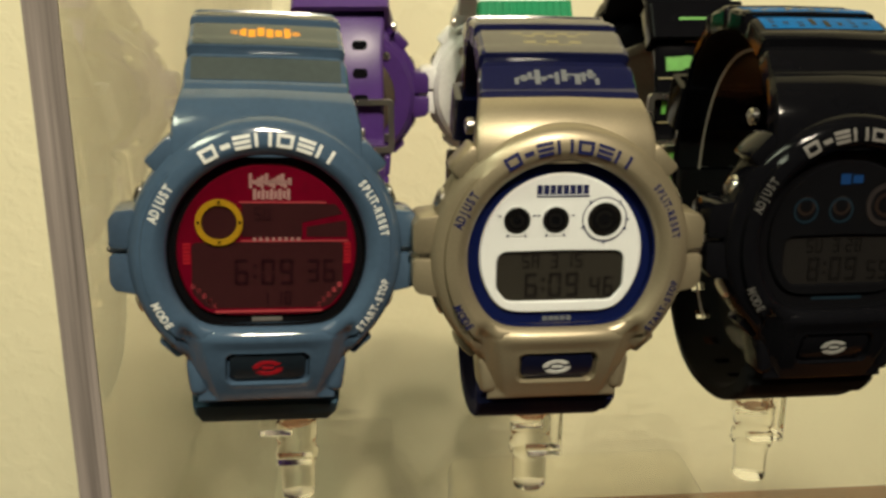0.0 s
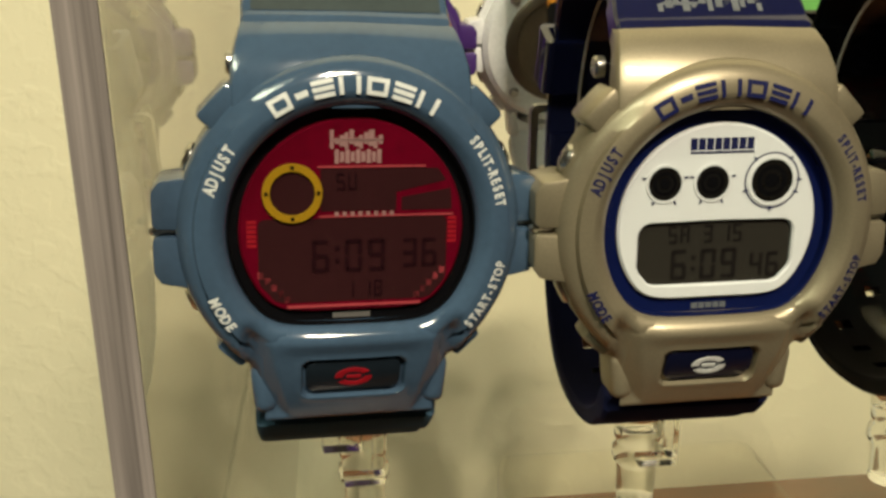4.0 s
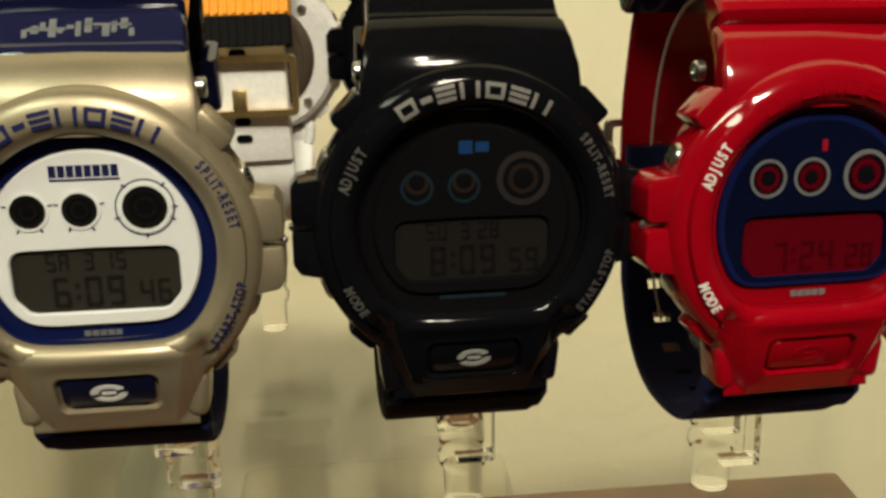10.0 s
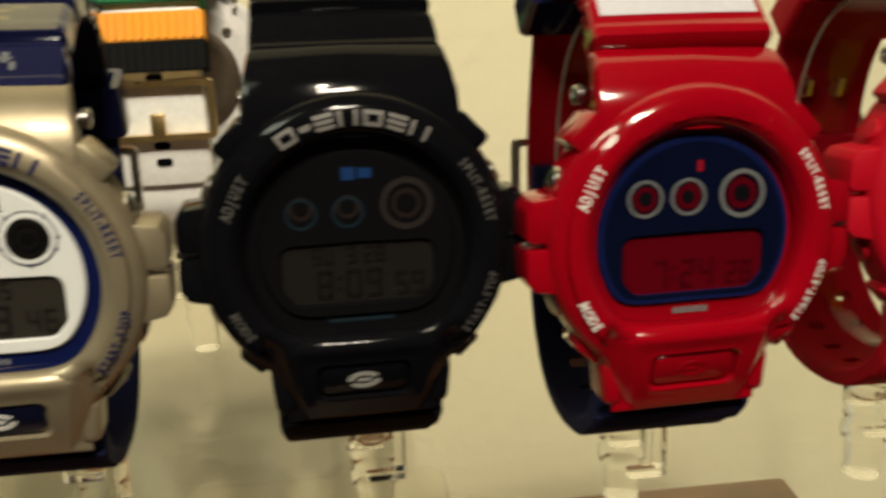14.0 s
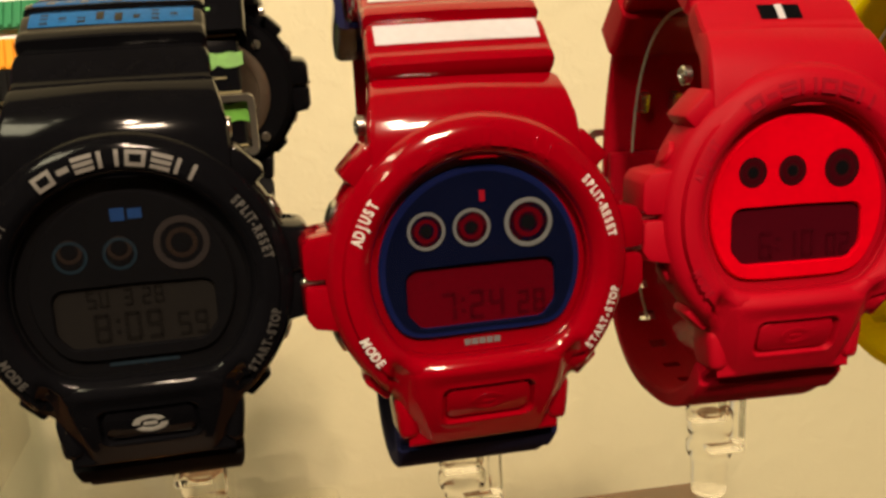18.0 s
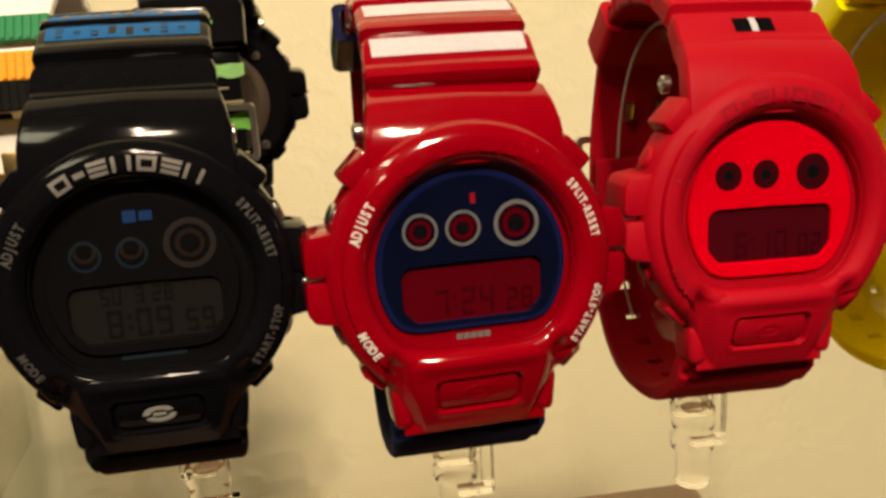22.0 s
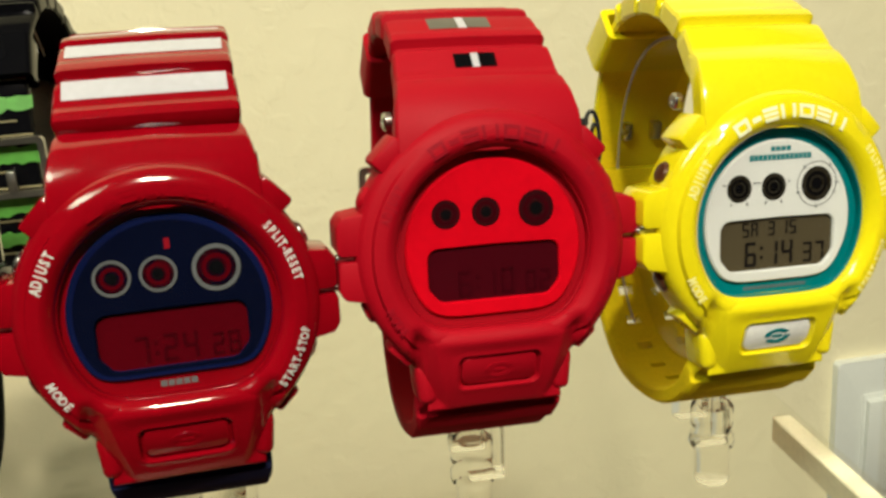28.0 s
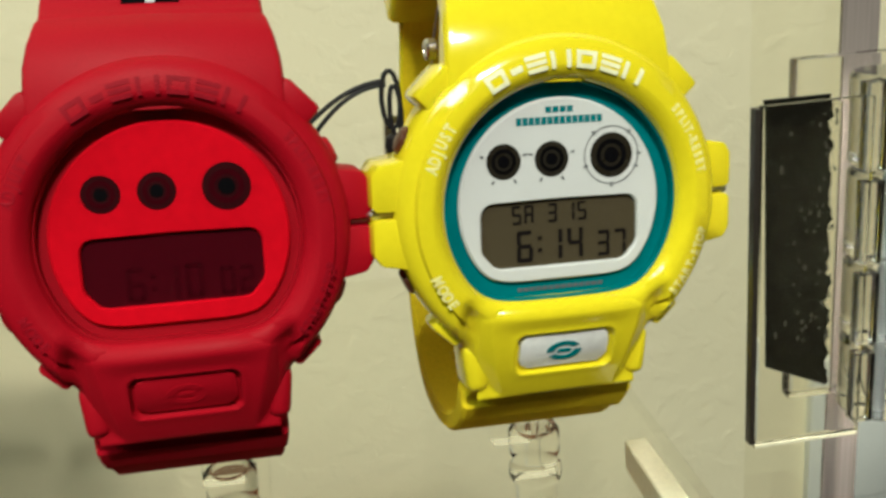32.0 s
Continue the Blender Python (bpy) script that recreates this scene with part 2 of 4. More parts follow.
ORANGE = mat("orange_webbing", (0.80, 0.32, 0.02), 0.7, grain=1500, bump=0.3)
WEBGREEN = mat("green_webbing", (0.01, 0.20, 0.08), 0.7, grain=1500, bump=0.3)
WEBBLACK = mat("black_webbing", (0.008, 0.008, 0.008), 0.75, grain=1500, bump=0.3, spec=0.08)
DIAL_CYAN = mat("blue_dial_mark", (0.003, 0.03, 0.12), 0.4, bump=0)
CORD = mat("black_cord", (0.01, 0.01, 0.011), 0.55)
LCD_GREY = mat("grey_display", (0.028, 0.025, 0.020), 0.35, bump=0, vary=0.05, spec=0.0)
LCD_OLIVE = mat("olive_display", (0.078, 0.063, 0.036), 0.35, bump=0, vary=0.05, spec=0.0)
LCD_DIM = mat("dim_display", (0.0118, 0.0107, 0.0102), 0.35, bump=0, vary=0.05, spec=0.0)
LCD_RED = mat("red_display", (0.085, 0.001, 0.005), 0.35, bump=0, vary=0.08, spec=0.0)
LCD_DARKRED = mat("dark_red_display", (0.055, 0.002, 0.006), 0.35, bump=0, vary=0.08, spec=0.0)
DIAL_RED = mat("red_dial", (0.105, 0.001, 0.010), 0.3, bump=0, vary=0.2, spec=0.02)
LCD_WINE = mat("wine_display", (0.030, 0.009, 0.010), 0.35, bump=0, vary=0.12, spec=0.0)
DIAL_BRIGHT = mat("bright_red_dial", (0.66, 0.0006, 0.012), 0.6, bump=0, spec=0.0)
DIAL_NAVY = mat("navy_dial", (0.0025, 0.004, 0.017), 0.35, bump=0, spec=0.0)
DIAL_BLUE = mat("blue_dial", (0.005, 0.009, 0.055), 0.25, bump=0, spec=0.05)
DIAL_WHITE = mat("white_dial", (0.75, 0.755, 0.745), 0.4, bump=0, vary=0.03, spec=0.3)
SEGMENT_DIM = mat("dim_display_segment", (0.0072, 0.0065, 0.0062), 0.4, bump=0, spec=0.0)
SEGMENT_RED = mat("red_display_segment", (0.050, 0.001, 0.004), 0.4, bump=0, spec=0.0)
SEGMENT_DEEPRED = mat("deep_red_segment", (0.043, 0.0016, 0.005), 0.4, bump=0, spec=0.0)
EYE_RED = mat("dark_red_eye_well", (0.030, 0.002, 0.004), 0.35, bump=0, spec=0.2)
BUTTON_BROWN = mat("brown_button", (0.10, 0.035, 0.015), 0.3, 0.3, bump=0.02)
SEGMENT = mat("display_segment", (0.013, 0.011, 0.010), 0.4, bump=0, spec=0.0)
RING_YELLOW = mat("yellow_ring", (0.33, 0.185, 0.008), 0.35, bump=0, spec=0.3)
RING_GREY = mat("grey_ring", (0.14, 0.145, 0.15), 0.35, bump=0, spec=0.2)
RING_DIM = mat("dim_ring", (0.022, 0.018, 0.018), 0.35, bump=0, spec=0.1)
EYE_RING = mat("dull_eye_ring", (0.016, 0.010, 0.008), 0.3, bump=0, spec=0.4)
SWITCH = mat("switch_plastic", (0.72, 0.74, 0.70), 0.35, vary=0.03)

# the straps' matte inner sides, mostly coloured brighter for light that soaks through the resin
INNER = {}
for outer_mat, rgb in ((BLACK, (0.010, 0.010, 0.011)), (SLATE, (0.06, 0.115, 0.17)), (NAVY, (0.012, 0.014, 0.05)), (RED, (0.36, 0.001, 0.009)), (REDMATTE, (0.38, 0.0016, 0.013)), (YELLOW, (0.86, 0.66, 0.005)), (PURPLE, (0.055, 0.02, 0.14)), (WHITE, (0.7, 0.7, 0.68))):
    INNER[outer_mat.name] = mat("matte_" + outer_mat.name, rgb, 0.75, grain=1800, bump=0.1, spec=0.08)

# ---- mesh helpers (millimetres in, metres out) ----
MM = 0.001


def finish(bm, name, material, parent=None, label="", smooth=35.0, scale=MM):
    bmesh.ops.recalc_face_normals(bm, faces=bm.faces)
    me = bpy.data.meshes.new(name)
    if scale != 1:
        bmesh.ops.scale(bm, vec=(scale, scale, scale), verts=bm.verts)
    bm.to_mesh(me)
    bm.free()
    if smooth:
        me.shade_smooth()
        me.set_sharp_from_angle(angle=radians(smooth))
    me.materials.append(material)
    if material.name in INNER:
        me.materials.append(INNER[material.name])
    ob = new(name, me)
    if parent is not None:
        ob.parent = parent
    if label:
        tagged(ob, label)
    return ob


def part(name, bm, material, parent, label="", smooth=35.0):
    return finish(bm, name, material, parent, label, smooth)


def box(x0, x1, y0, y1, z0, z1, bevel=0.0, seg=2, turn=None, bm=None):
    """A box in its own bmesh, or added to bm; turn: a matrix."""
    own = bmesh.new()
    bmesh.ops.create_cube(own, size=1)
    for v in own.verts:
        v.co = ((x0 + x1) / 2 + v.co.x * (x1 - x0), (y0 + y1) / 2 + v.co.y * (y1 - y0), (z0 + z1) / 2 + v.co.z * (z1 - z0))
    if bevel:
        bmesh.ops.bevel(own, geom=own.edges[:], offset=bevel, segments=seg, profile=0.5, affect="EDGES")
    if turn is not None:
        bmesh.ops.transform(own, matrix=turn, verts=own.verts)
    if bm is None:
        return own
    merge(bm, own)
    return bm


def merge(bm, other):
    new_verts = [bm.verts.new(v.co) for v in other.verts]
    other.verts.index_update()
    for f in other.faces:
        bm.faces.new([new_verts[v.index] for v in f.verts])
    other.free()


def lathe(profile, n=32, axis="z", at=(0, 0, 0)):
    """A turned solid from (radius, height) pairs."""
    bm = bmesh.new()
    rings = []
    for r, h in profile:
        row = []
        for i in range(n):
            a = 2 * math.pi * i / n
            c, s = r * math.cos(a), r * math.sin(a)
            p = {"z": (c, s, h), "y": (c, h, s), "x": (h, c, s)}[axis]
            row.append(bm.verts.new((p[0] + at[0], p[1] + at[1], p[2] + at[2])))
        rings.append(row)
    for a, b in zip(rings, rings[1:]):
        for i in range(n):
            bm.faces.new((a[i], a[(i + 1) % n], b[(i + 1) % n], b[i]))
    bm.faces.new(rings[0])
    bm.faces.new(rings[-1])
    return bm


def plate(outline, y0, y1, bevel=0.0):
    """A flat plate from an (x, z) outline, front at y0 and back at y1."""
    bm = bmesh.new()
    front = [bm.verts.new((x, y0, z)) for x, z in outline]
    back = [bm.verts.new((x, y1, z)) for x, z in outline]
    n = len(outline)
    edge_face = bm.faces.new(front)
    bm.faces.new(back[::-1])
    for i in range(n):
        bm.faces.new((front[i], back[i], back[(i + 1) % n], front[(i + 1) % n]))
    if bevel:
        bmesh.ops.bevel(bm, geom=list(edge_face.edges), offset=bevel, segments=2, profile=0.5, affect="EDGES")
    return bm


def ring_plate(cx, cz, r0, r1, y0, y1, n=40):
    """A flat annulus."""
    bm = bmesh.new()
    rows = [[bm.verts.new((cx + r * math.cos(2 * math.pi * i / n), y, cz + r * math.sin(2 * math.pi * i / n))) for i in range(n)]
            for r, y in ((r0, y1), (r0, y0), (r1, y0), (r1, y1))]
    for a, b in zip(rows, rows[1:]):
        for i in range(n):
            bm.faces.new((a[i], a[(i + 1) % n], b[(i + 1) % n], b[i]))
    return bm


def disc(cx, cz, r, n=32):
    return [(cx + r * math.cos(2 * math.pi * i / n), cz + r * math.sin(2 * math.pi * i / n)) for i in range(n)]


def rounded(x0, x1, z0, z1, r, n=5):
    """A rectangle's outline with round corners."""
    out = []
    for cx, cz, a0 in ((x1 - r, z1 - r, 0), (x0 + r, z1 - r, 90), (x0 + r, z0 + r, 180), (x1 - r, z0 + r, 270)):
        for i in range(n + 1):
            a = radians(a0 + 90 * i / n)
            out.append((cx + r * math.cos(a), cz + r * math.sin(a)))
    return out


def flat_round(r, low, n=72, soft=1.6):
    """A circle's outline cut flat at z = -low, with eased corners."""
    out = []
    for i in range(n):
        a = 2 * math.pi * i / n - math.pi / 2
        c, s = math.cos(a), math.sin(a)
        out.append((opening(c, s, r, low) * c, opening(c, s, r, low) * s))
    return out


def opening(c, s, r, low):
    if s >= -0.2:
        return r
    flat = low / -s
    k = 14.0
    return (r ** -k + flat ** -k) ** (-1 / k)


# ---- letters ----
LETTERS = {}


def load_letters(chars):
    made = []
    for ch in chars:
        cu = bpy.data.curves.new("letter", "FONT")
        cu.body, cu.size, cu.align_x, cu.extrude, cu.resolution_u, cu.offset = ch, 1.0, "CENTER", 0.02, 3, 0.035
        made.append((ch, new("letter", cu)))
    bpy.context.view_layer.update()
    deps = bpy.context.evaluated_depsgraph_get()
    for ch, ob in made:
        LETTERS[ch] = bpy.data.meshes.new_from_object(ob.evaluated_get(deps))
    for ch, ob in made:
        cu = ob.data
        bpy.data.objects.remove(ob)
        bpy.data.curves.remove(cu)


load_letters("ADJUSTMOEPLIR-")


def put_letter(bm, ch, x, z, size, wide, turn, depth):
    """A letter standing at (x, z), turned in the face's plane, its front at depth(x, z)."""
    me = LETTERS[ch]
    c, s = math.cos(turn), math.sin(turn)
    vs = []
    for v in me.vertices:
        lx, lz = v.co.x * wide, (v.co.y - 0.35) * size
        px, pz = x + lx * c - lz * s, z + lx * s + lz * c
        vs.append(bm.verts.new((px, depth(px, pz) - 0.04 - v.co.z * 2, pz)))
    for p in me.polygons:
        try:
            bm.faces.new([vs[i] for i in p.vertices])
        except ValueError:
            pass


WIDE = {"I": 0.45, "-": 0.55, "M": 1.15}


def arc_word(word, r, middle, size, inward, depth, length):
    """A word of that length bent round the dial; inward: read anticlockwise with its tops to the centre."""
    bm = bmesh.new()
    steps = [WIDE.get(ch, 0.86) for ch in word]
    unit = length / sum(steps)
    steps = [q * unit for q in steps]
    total, run = sum(steps), 0.0
    for ch, w in zip(word, steps):
        off = (run + w / 2 - total / 2) / r
        run += w
        a = radians(middle) + (off if inward else -off)
        put_letter(bm, ch, r * math.cos(a), r * math.sin(a), size, unit * 1.12, a + (math.pi / 2 if inward else -math.pi / 2), depth)
    return bm


# ---- a digital watch, face towards -y, origin at the dial's centre ----
def front(x, z):
    """Depth of the bezel's front surface."""
    r = math.hypot(x, z)
    dome = 0.085 * max(0.0, r - 18.0) ** 2 + 0.05 * max(0.0, 17.0 - r) ** 2
    if z < -11.0:
        edge = 11.3 + 0.2 * (z + 13.5)
        chin = 0.2 + 0.0032 * x * x + 0.019 * (z + 11.0) ** 2 + 0.62 * max(0.0, abs(x) - edge + 0.4) ** 1.15
        k = min(1.0, (-11.0 - z) / 3.0) * (1 - ease(abs(x), 13.0, 15.0))
        crest = 0.7 * math.exp(-((z + 14.2) / 1.7) ** 2) * math.exp(-(abs(x) / 10.0) ** 6)
        return dome * (1 - k) + min(chin, 5.0) * k - crest
    return min(dome, 4.0)


def rect_distance(x, z, hx, hz, cz, r):
    """Signed distance to a rounded rectangle round (0, cz)."""
    dx, dz = abs(x) - hx + r, abs(z - cz) - hz + r
    return math.hypot(max(dx, 0), max(dz, 0)) + min(max(dx, dz), 0) - r


def chin_mesh():
    """The chin's face: a rounded shoulder under the dial, then a slope with the sunk panel round its plate."""
    bm = bmesh.new()
    nx, nz = 72, 50
    rows = []
    for j in range(nz + 1):
        z = -12.6 - 14.3 * j / nz
        half = 12.0 - 0.4 * ease(-z, 22, 26)
        over = max(0.0, z + 14.5)
        row = []
        for i in range(nx + 1):
            x = half * (2 * i / nx - 1)
            d = rect_distance(x, z, 7.1, 3.15, -20.1, 1.6)
            y = front(x, min(z, -14.5)) + 2.2 - math.sqrt(2.2 ** 2 - over ** 2)
            y += -0.06 + 1.15 * (1 - ease(d, -0.55, 0.0)) - 0.12 * math.exp(-(d / 0.5) ** 2)
            y += 0.22 if min(i, nx - i, nz - j) == 0 else 0.0
            row.append(bm.verts.new((x, y, z)))
        rows.append(row)
    for a, b in zip(rows, rows[1:]):
        for i in range(nx):
            bm.faces.new((a[i], a[i + 1], b[i + 1], b[i]))
    return bm


def outer(c, s):
    """Outline radius of the bezel: round above, a squared chin below."""
    r = 22.4
    if s < 0:
        chin = min(27.0 / max(-s, 1e-3), 12.6 / max(abs(c), 1e-3))
        r = (r ** 12 + min(chin, 28.2) ** 12) ** (1 / 12) if chin > 15 else r
    return r


def bezel_mesh():
    bm = bmesh.new()
    n = 160
    rows = []
    for i in range(n):
        a = 2 * math.pi * i / n
        c, s = math.cos(a), math.sin(a)
        ri, ro = opening(c, s, 16.2, 12.7), outer(c, s)
        side = max(0.0, 1.0 - (abs(s) / 0.80) ** 6) * 0.9
        prof = [(ri - 0.3, 4.6), (ri - 0.15, 2.8), (ri, 1.7), (ri + 0.35, 1.05)]
        ys = lambda r: front(r * c, r * s) + 2.2 * (1 - ease(abs(r * c), 7.8, 11.0)) * ease(-r * s, 13.2, 15.5) * (1 - ease(-r * s, 24.0, 25.2))
        prof += [(ri + 1.1, ys(ri + 1.3) + 0.42)]
        land = ro - 2.4
        for f in (0.12, 0.25, 0.4, 0.55, 0.7, 0.85, 1.0):
            r = ri + 1.6 + (land - ri - 1.6) * f
            prof.append((r, ys(r)))
        prof += [(land + 0.25, ys(land) + 0.1 + side), (ro - 1.2, ys(ro - 1.2) + side * 0.8), (ro - 0.4, ys(ro - 0.4) + 0.5 + side * 0.6),
                 (ro, ys(ro) + 1.8), (ro, 8.6), (ro - 1.2, 9.6), (ro - 5, 9.8)]
        rows.append([bm.verts.new((r * c, y, r * s)) for r, y in prof])
    for i in range(n):
        a, b = rows[i], rows[(i + 1) % n]
        for j in range(len(a) - 1):
            bm.faces.new((a[j], a[j + 1], b[j + 1], b[j]))
    return bm


def sweep(path, widths, thicks, crown=0.5):
    """A strap along (y, z) points: widths across, thickness outwards, rounded long edges."""
    bm = bmesh.new()
    n = len(path)
    rows = []
    for i, (y, z) in enumerate(path):
        y0, z0 = path[max(0, i - 1)]
        y1, z1 = path[min(n - 1, i + 1)]
        d = math.hypot(y1 - y0, z1 - z0) or 1
        ny, nz = -(z1 - z0) / d, (y1 - y0) / d
        w, t = widths[i] / 2, thicks[i]
        sec = [(-w + 0.5, 0), (-w, 0.5), (-w, t - 0.9), (-w + 0.35, t - 0.25), (-w + 1.1, t), (0, t + crown * 0.4), (w - 1.1, t), (w - 0.35, t - 0.25), (w, t - 0.9), (w, 0.5), (w - 0.5, 0)]
        rows.append([bm.verts.new((x, y + ny * o, z + nz * o)) for x, o in sec])
    m = len(rows[0])
    for a, b in zip(rows, rows[1:]):
        for j in range(m):
            bm.faces.new((a[j], a[(j + 1) % m], b[(j + 1) % m], b[j])).material_index = int(j == m - 1)
    bm.faces.new(rows[0])
    bm.faces.new(rows[-1][::-1])
    return bm


RING_Y, RING_Z, RING_A, RING_B = 31.4, -2.5, 26.7, 36.0


def on_ring(deg, grow=0.0):
    """A point of the strap's loop; 180 is the front, 90 the top, 0 the back."""
    a = radians(deg)
    c, s = math.cos(a), math.sin(a)
    k = 2.25
    high = RING_B - (2.4 * ease(-s, 0.0, 0.5))
    r = (abs(c / (RING_A + grow)) ** k + abs(s / (high + grow)) ** k) ** (-1 / k)
    return RING_Y + r * c, RING_Z + r * s


def ring_path(a0, a1, n, grow=0.0):
    return [on_ring(a0 + (a1 - a0) * i / (n - 1), grow) for i in range(n)]


def lengths(path):
    out = [0.0]
    for a, b in zip(path, path[1:]):
        out.append(out[-1] + math.hypot(b[0] - a[0], b[1] - a[1]))
    return out


def ease(x, a, b):
    t = min(1.0, max(0.0, (x - a) / (b - a)))
    return t * t * (3 - 2 * t)


LUG_PATH = [(5.6, 15.5), (5.8, 17.5), (6.4, 19.3), (7.6, 21.0), (9.3, 22.4), (11.4, 23.6)]


def strap_end_mesh():
    """The smooth shoulder between bezel and strap."""
    s = lengths(LUG_PATH)
    return sweep(LUG_PATH, [30.5 - 3.2 * ease(q, 2, 11) for q in s], [4.0 - 0.9 * ease(q, 9.0, 10.6) for q in s], 0.8)


RIDGE = 8.4
UP = ring_path(130.2, -28, 190)
UP_S = lengths(UP)


def up_thick(q, ridge=1.25):
    """Saw-tooth ridges: a proud rounded lip, then a slope that sinks to the next."""
    t = 2.7 - 0.3 * ease(q, 30, 55)
    if q < 4.2 * RIDGE:
        f = (q % RIDGE) / RIDGE
        lip = ease(f, 0.0, 0.10) - 0.22 * ease(f, 0.26, 0.36)
        t += 1.5 * ridge * lip * (1 - 0.9 * ease(f, 0.86, 0.99))
    return t


def up_wide(q):
    return 26.8 - 1.2 * ease(q, 0, 14) - 4.5 * ease(q, 22, 60) + (0.9 * (ease(q % RIDGE, 0.0, 0.8) - ease(q % RIDGE, 6.6, 7.9)) - 0.5) * (1 - ease(q, 32, 40))


def upper_strap_mesh(ridge=1.25):
    return sweep(UP, [up_wide(q) for q in UP_S], [up_thick(q, ridge) for q in UP_S])


def strap_print(q0, q1, x0, x1, n=10):
    """A thin printed patch lying on the upper strap, from q0 to q1 along it."""
    bm = bmesh.new()
    rows = []
    for i in range(n + 1):
        q = (q0 + (q1 - q0) * i / n) * RIDGE / 8.0
        j = min(len(UP) - 2, max(1, next((k for k, v in enumerate(UP_S) if v >= q), 1)))
        (ya, za), (yb, zb) = UP[j - 1], UP[j + 1]
        f = (q - UP_S[j - 1]) / (UP_S[j + 1] - UP_S[j - 1])
        y, z, d = ya + (yb - ya) * f, za + (zb - za) * f, math.hypot(yb - ya, zb - za)
        ny, nz = -(zb - za) / d, (yb - ya) / d
        row = []
        for x in (x0, x0 * 0.67 + x1 * 0.33, x0 * 0.33 + x1 * 0.67, x1):
            o = up_thick(q) + 0.2 * (1 - min(1, abs(x) / 11.5)) + 0.1
            row.append((bm.verts.new((x, y + ny * o, z + nz * o)), bm.verts.new((x, y + ny * (o - 0.4), z + nz * (o - 0.4)))))
        rows.append(row)
    for a, b in zip(rows, rows[1:]):
        for j in range(3):
            bm.faces.new((a[j][0], a[j + 1][0], b[j + 1][0], b[j][0]))
            bm.faces.new((a[j][1], a[j + 1][1], b[j + 1][1], b[j][1]))
        bm.faces.new((a[0][0], a[0][1], b[0][1], b[0][0]))
        bm.faces.new((a[3][0], a[3][1], b[3][1], b[3][0]))
    return bm


def lower_strap_mesh():
    """The tail with two rows of holes cut through it."""
    degs = [217.6 + 157.4 * i / 179 for i in range(180)]
    path = [on_ring(d, -3.6 * ease(d, 318, 340)) for d in degs]
    s = lengths(path)
    bm = bmesh.new()
    rows = []
    for i, (y, z) in enumerate(path):
        (y0, z0), (y1, z1) = path[max(0, i - 1)], path[min(len(path) - 1, i + 1)]
        d = math.hypot(y1 - y0, z1 - z0)
        ny, nz = (z1 - z0) / d, -(y1 - y0) / d
        q = s[i]
        w = (23.4 + 2.1 * ease(q, 4, 6) - 1.5 * ease(q, 6, 16) - 3.0 * ease(q, 25, 70)) / 2
        t = 3.2 + 0.2 * (1 - ease(q, 2.0, 4.5)) + 0.8 * ease(q, 6.5, 7.2) * (1 - ease(q, 11.0, 12.0)) - 0.6 * ease(q, 14, 30)
        cols = [-w, -w + 0.5, -6.1, -2.9, 2.9, 6.1, w - 0.5, w]
        ins = [0.5, 0, 0, 0, 0, 0, 0, 0.5]
        rows.append([(bm.verts.new((x, y + ny * k, z + nz * k)), bm.verts.new((x, y + ny * (t - k), z + nz * (t - k)))) for x, k in zip(cols, ins)])
    flags = [q > 26 and (q % 7.0) < 1.9 for q in s]
    for i in range(len(rows) - 1):
        a, b = rows[i], rows[i + 1]
        for j in range(7):
            if j in (2, 4) and flags[i]:
                bm.faces.new((a[j][0], a[j][1], b[j][1], b[j][0]))
                bm.faces.new((a[j + 1][0], a[j + 1][1], b[j + 1][1], b[j + 1][0]))
                if not flags[i - 1]:
                    bm.faces.new((a[j][0], a[j][1], a[j + 1][1], a[j + 1][0]))
                if not flags[i + 1]:
                    bm.faces.new((b[j][0], b[j][1], b[j + 1][1], b[j + 1][0]))
                continue
            for k in (0, 1):
                bm.faces.new((a[j][k], a[j + 1][k], b[j + 1][k], b[j][k])).material_index = 1
        for j in (0, 7):
            bm.faces.new((a[j][0], a[j][1], b[j][1], b[j][0])).material_index = 1
    for r in (rows[0], rows[-1]):
        for j in range(7):
            bm.faces.new((r[j][0], r[j][1], r[j + 1][1], r[j + 1][0]))
    return bm


def around(path_deg, grow, m):
    """Pose on the loop: x across, y outwards along the loop's normal, z along it."""
    y0, z0 = on_ring(path_deg, grow)
    y1, z1 = on_ring(path_deg + 1, grow)
    t = Vector((0, y1 - y0, z1 - z0)).normalized()
    nrm = t.cross(Vector((1, 0, 0)))
    return Matrix(((1, nrm.x, t.x, 0), (0, nrm.y, t.y, y0), (0, nrm.z, t.z, z0), (0, 0, 0, 1))) @ m


def hollow(w, h, d, wall, at=(0, 0), soft=0.6):
    """A rectangular loop round the strap: w wide (x), h thick (y), d long (z)."""
    bm = bmesh.new()
    o = rounded(-w / 2, w / 2, -h / 2, h / 2, min(1.4, h * 0.45), 4)
    i = rounded(-w / 2 + wall, w / 2 - wall, -h / 2 + wall, h / 2 - wall, min(0.6, h * 0.2), 4)
    rows = [[bm.verts.new((x + at[0], y + at[1], z)) for x, y in loop] for loop, z in ((i, -d / 2), (o, -d / 2), (o, d / 2), (i, d / 2))]
    n = len(o)
    for k in range(4):
        a, b = rows[k], rows[(k + 1) % 4]
        for j in range(n):
            bm.faces.new((a[j], a[(j + 1) % n], b[(j + 1) % n], b[j]))
    return bm


def turned(bm, m):
    bmesh.ops.transform(bm, matrix=m, verts=bm.verts)
    return bm


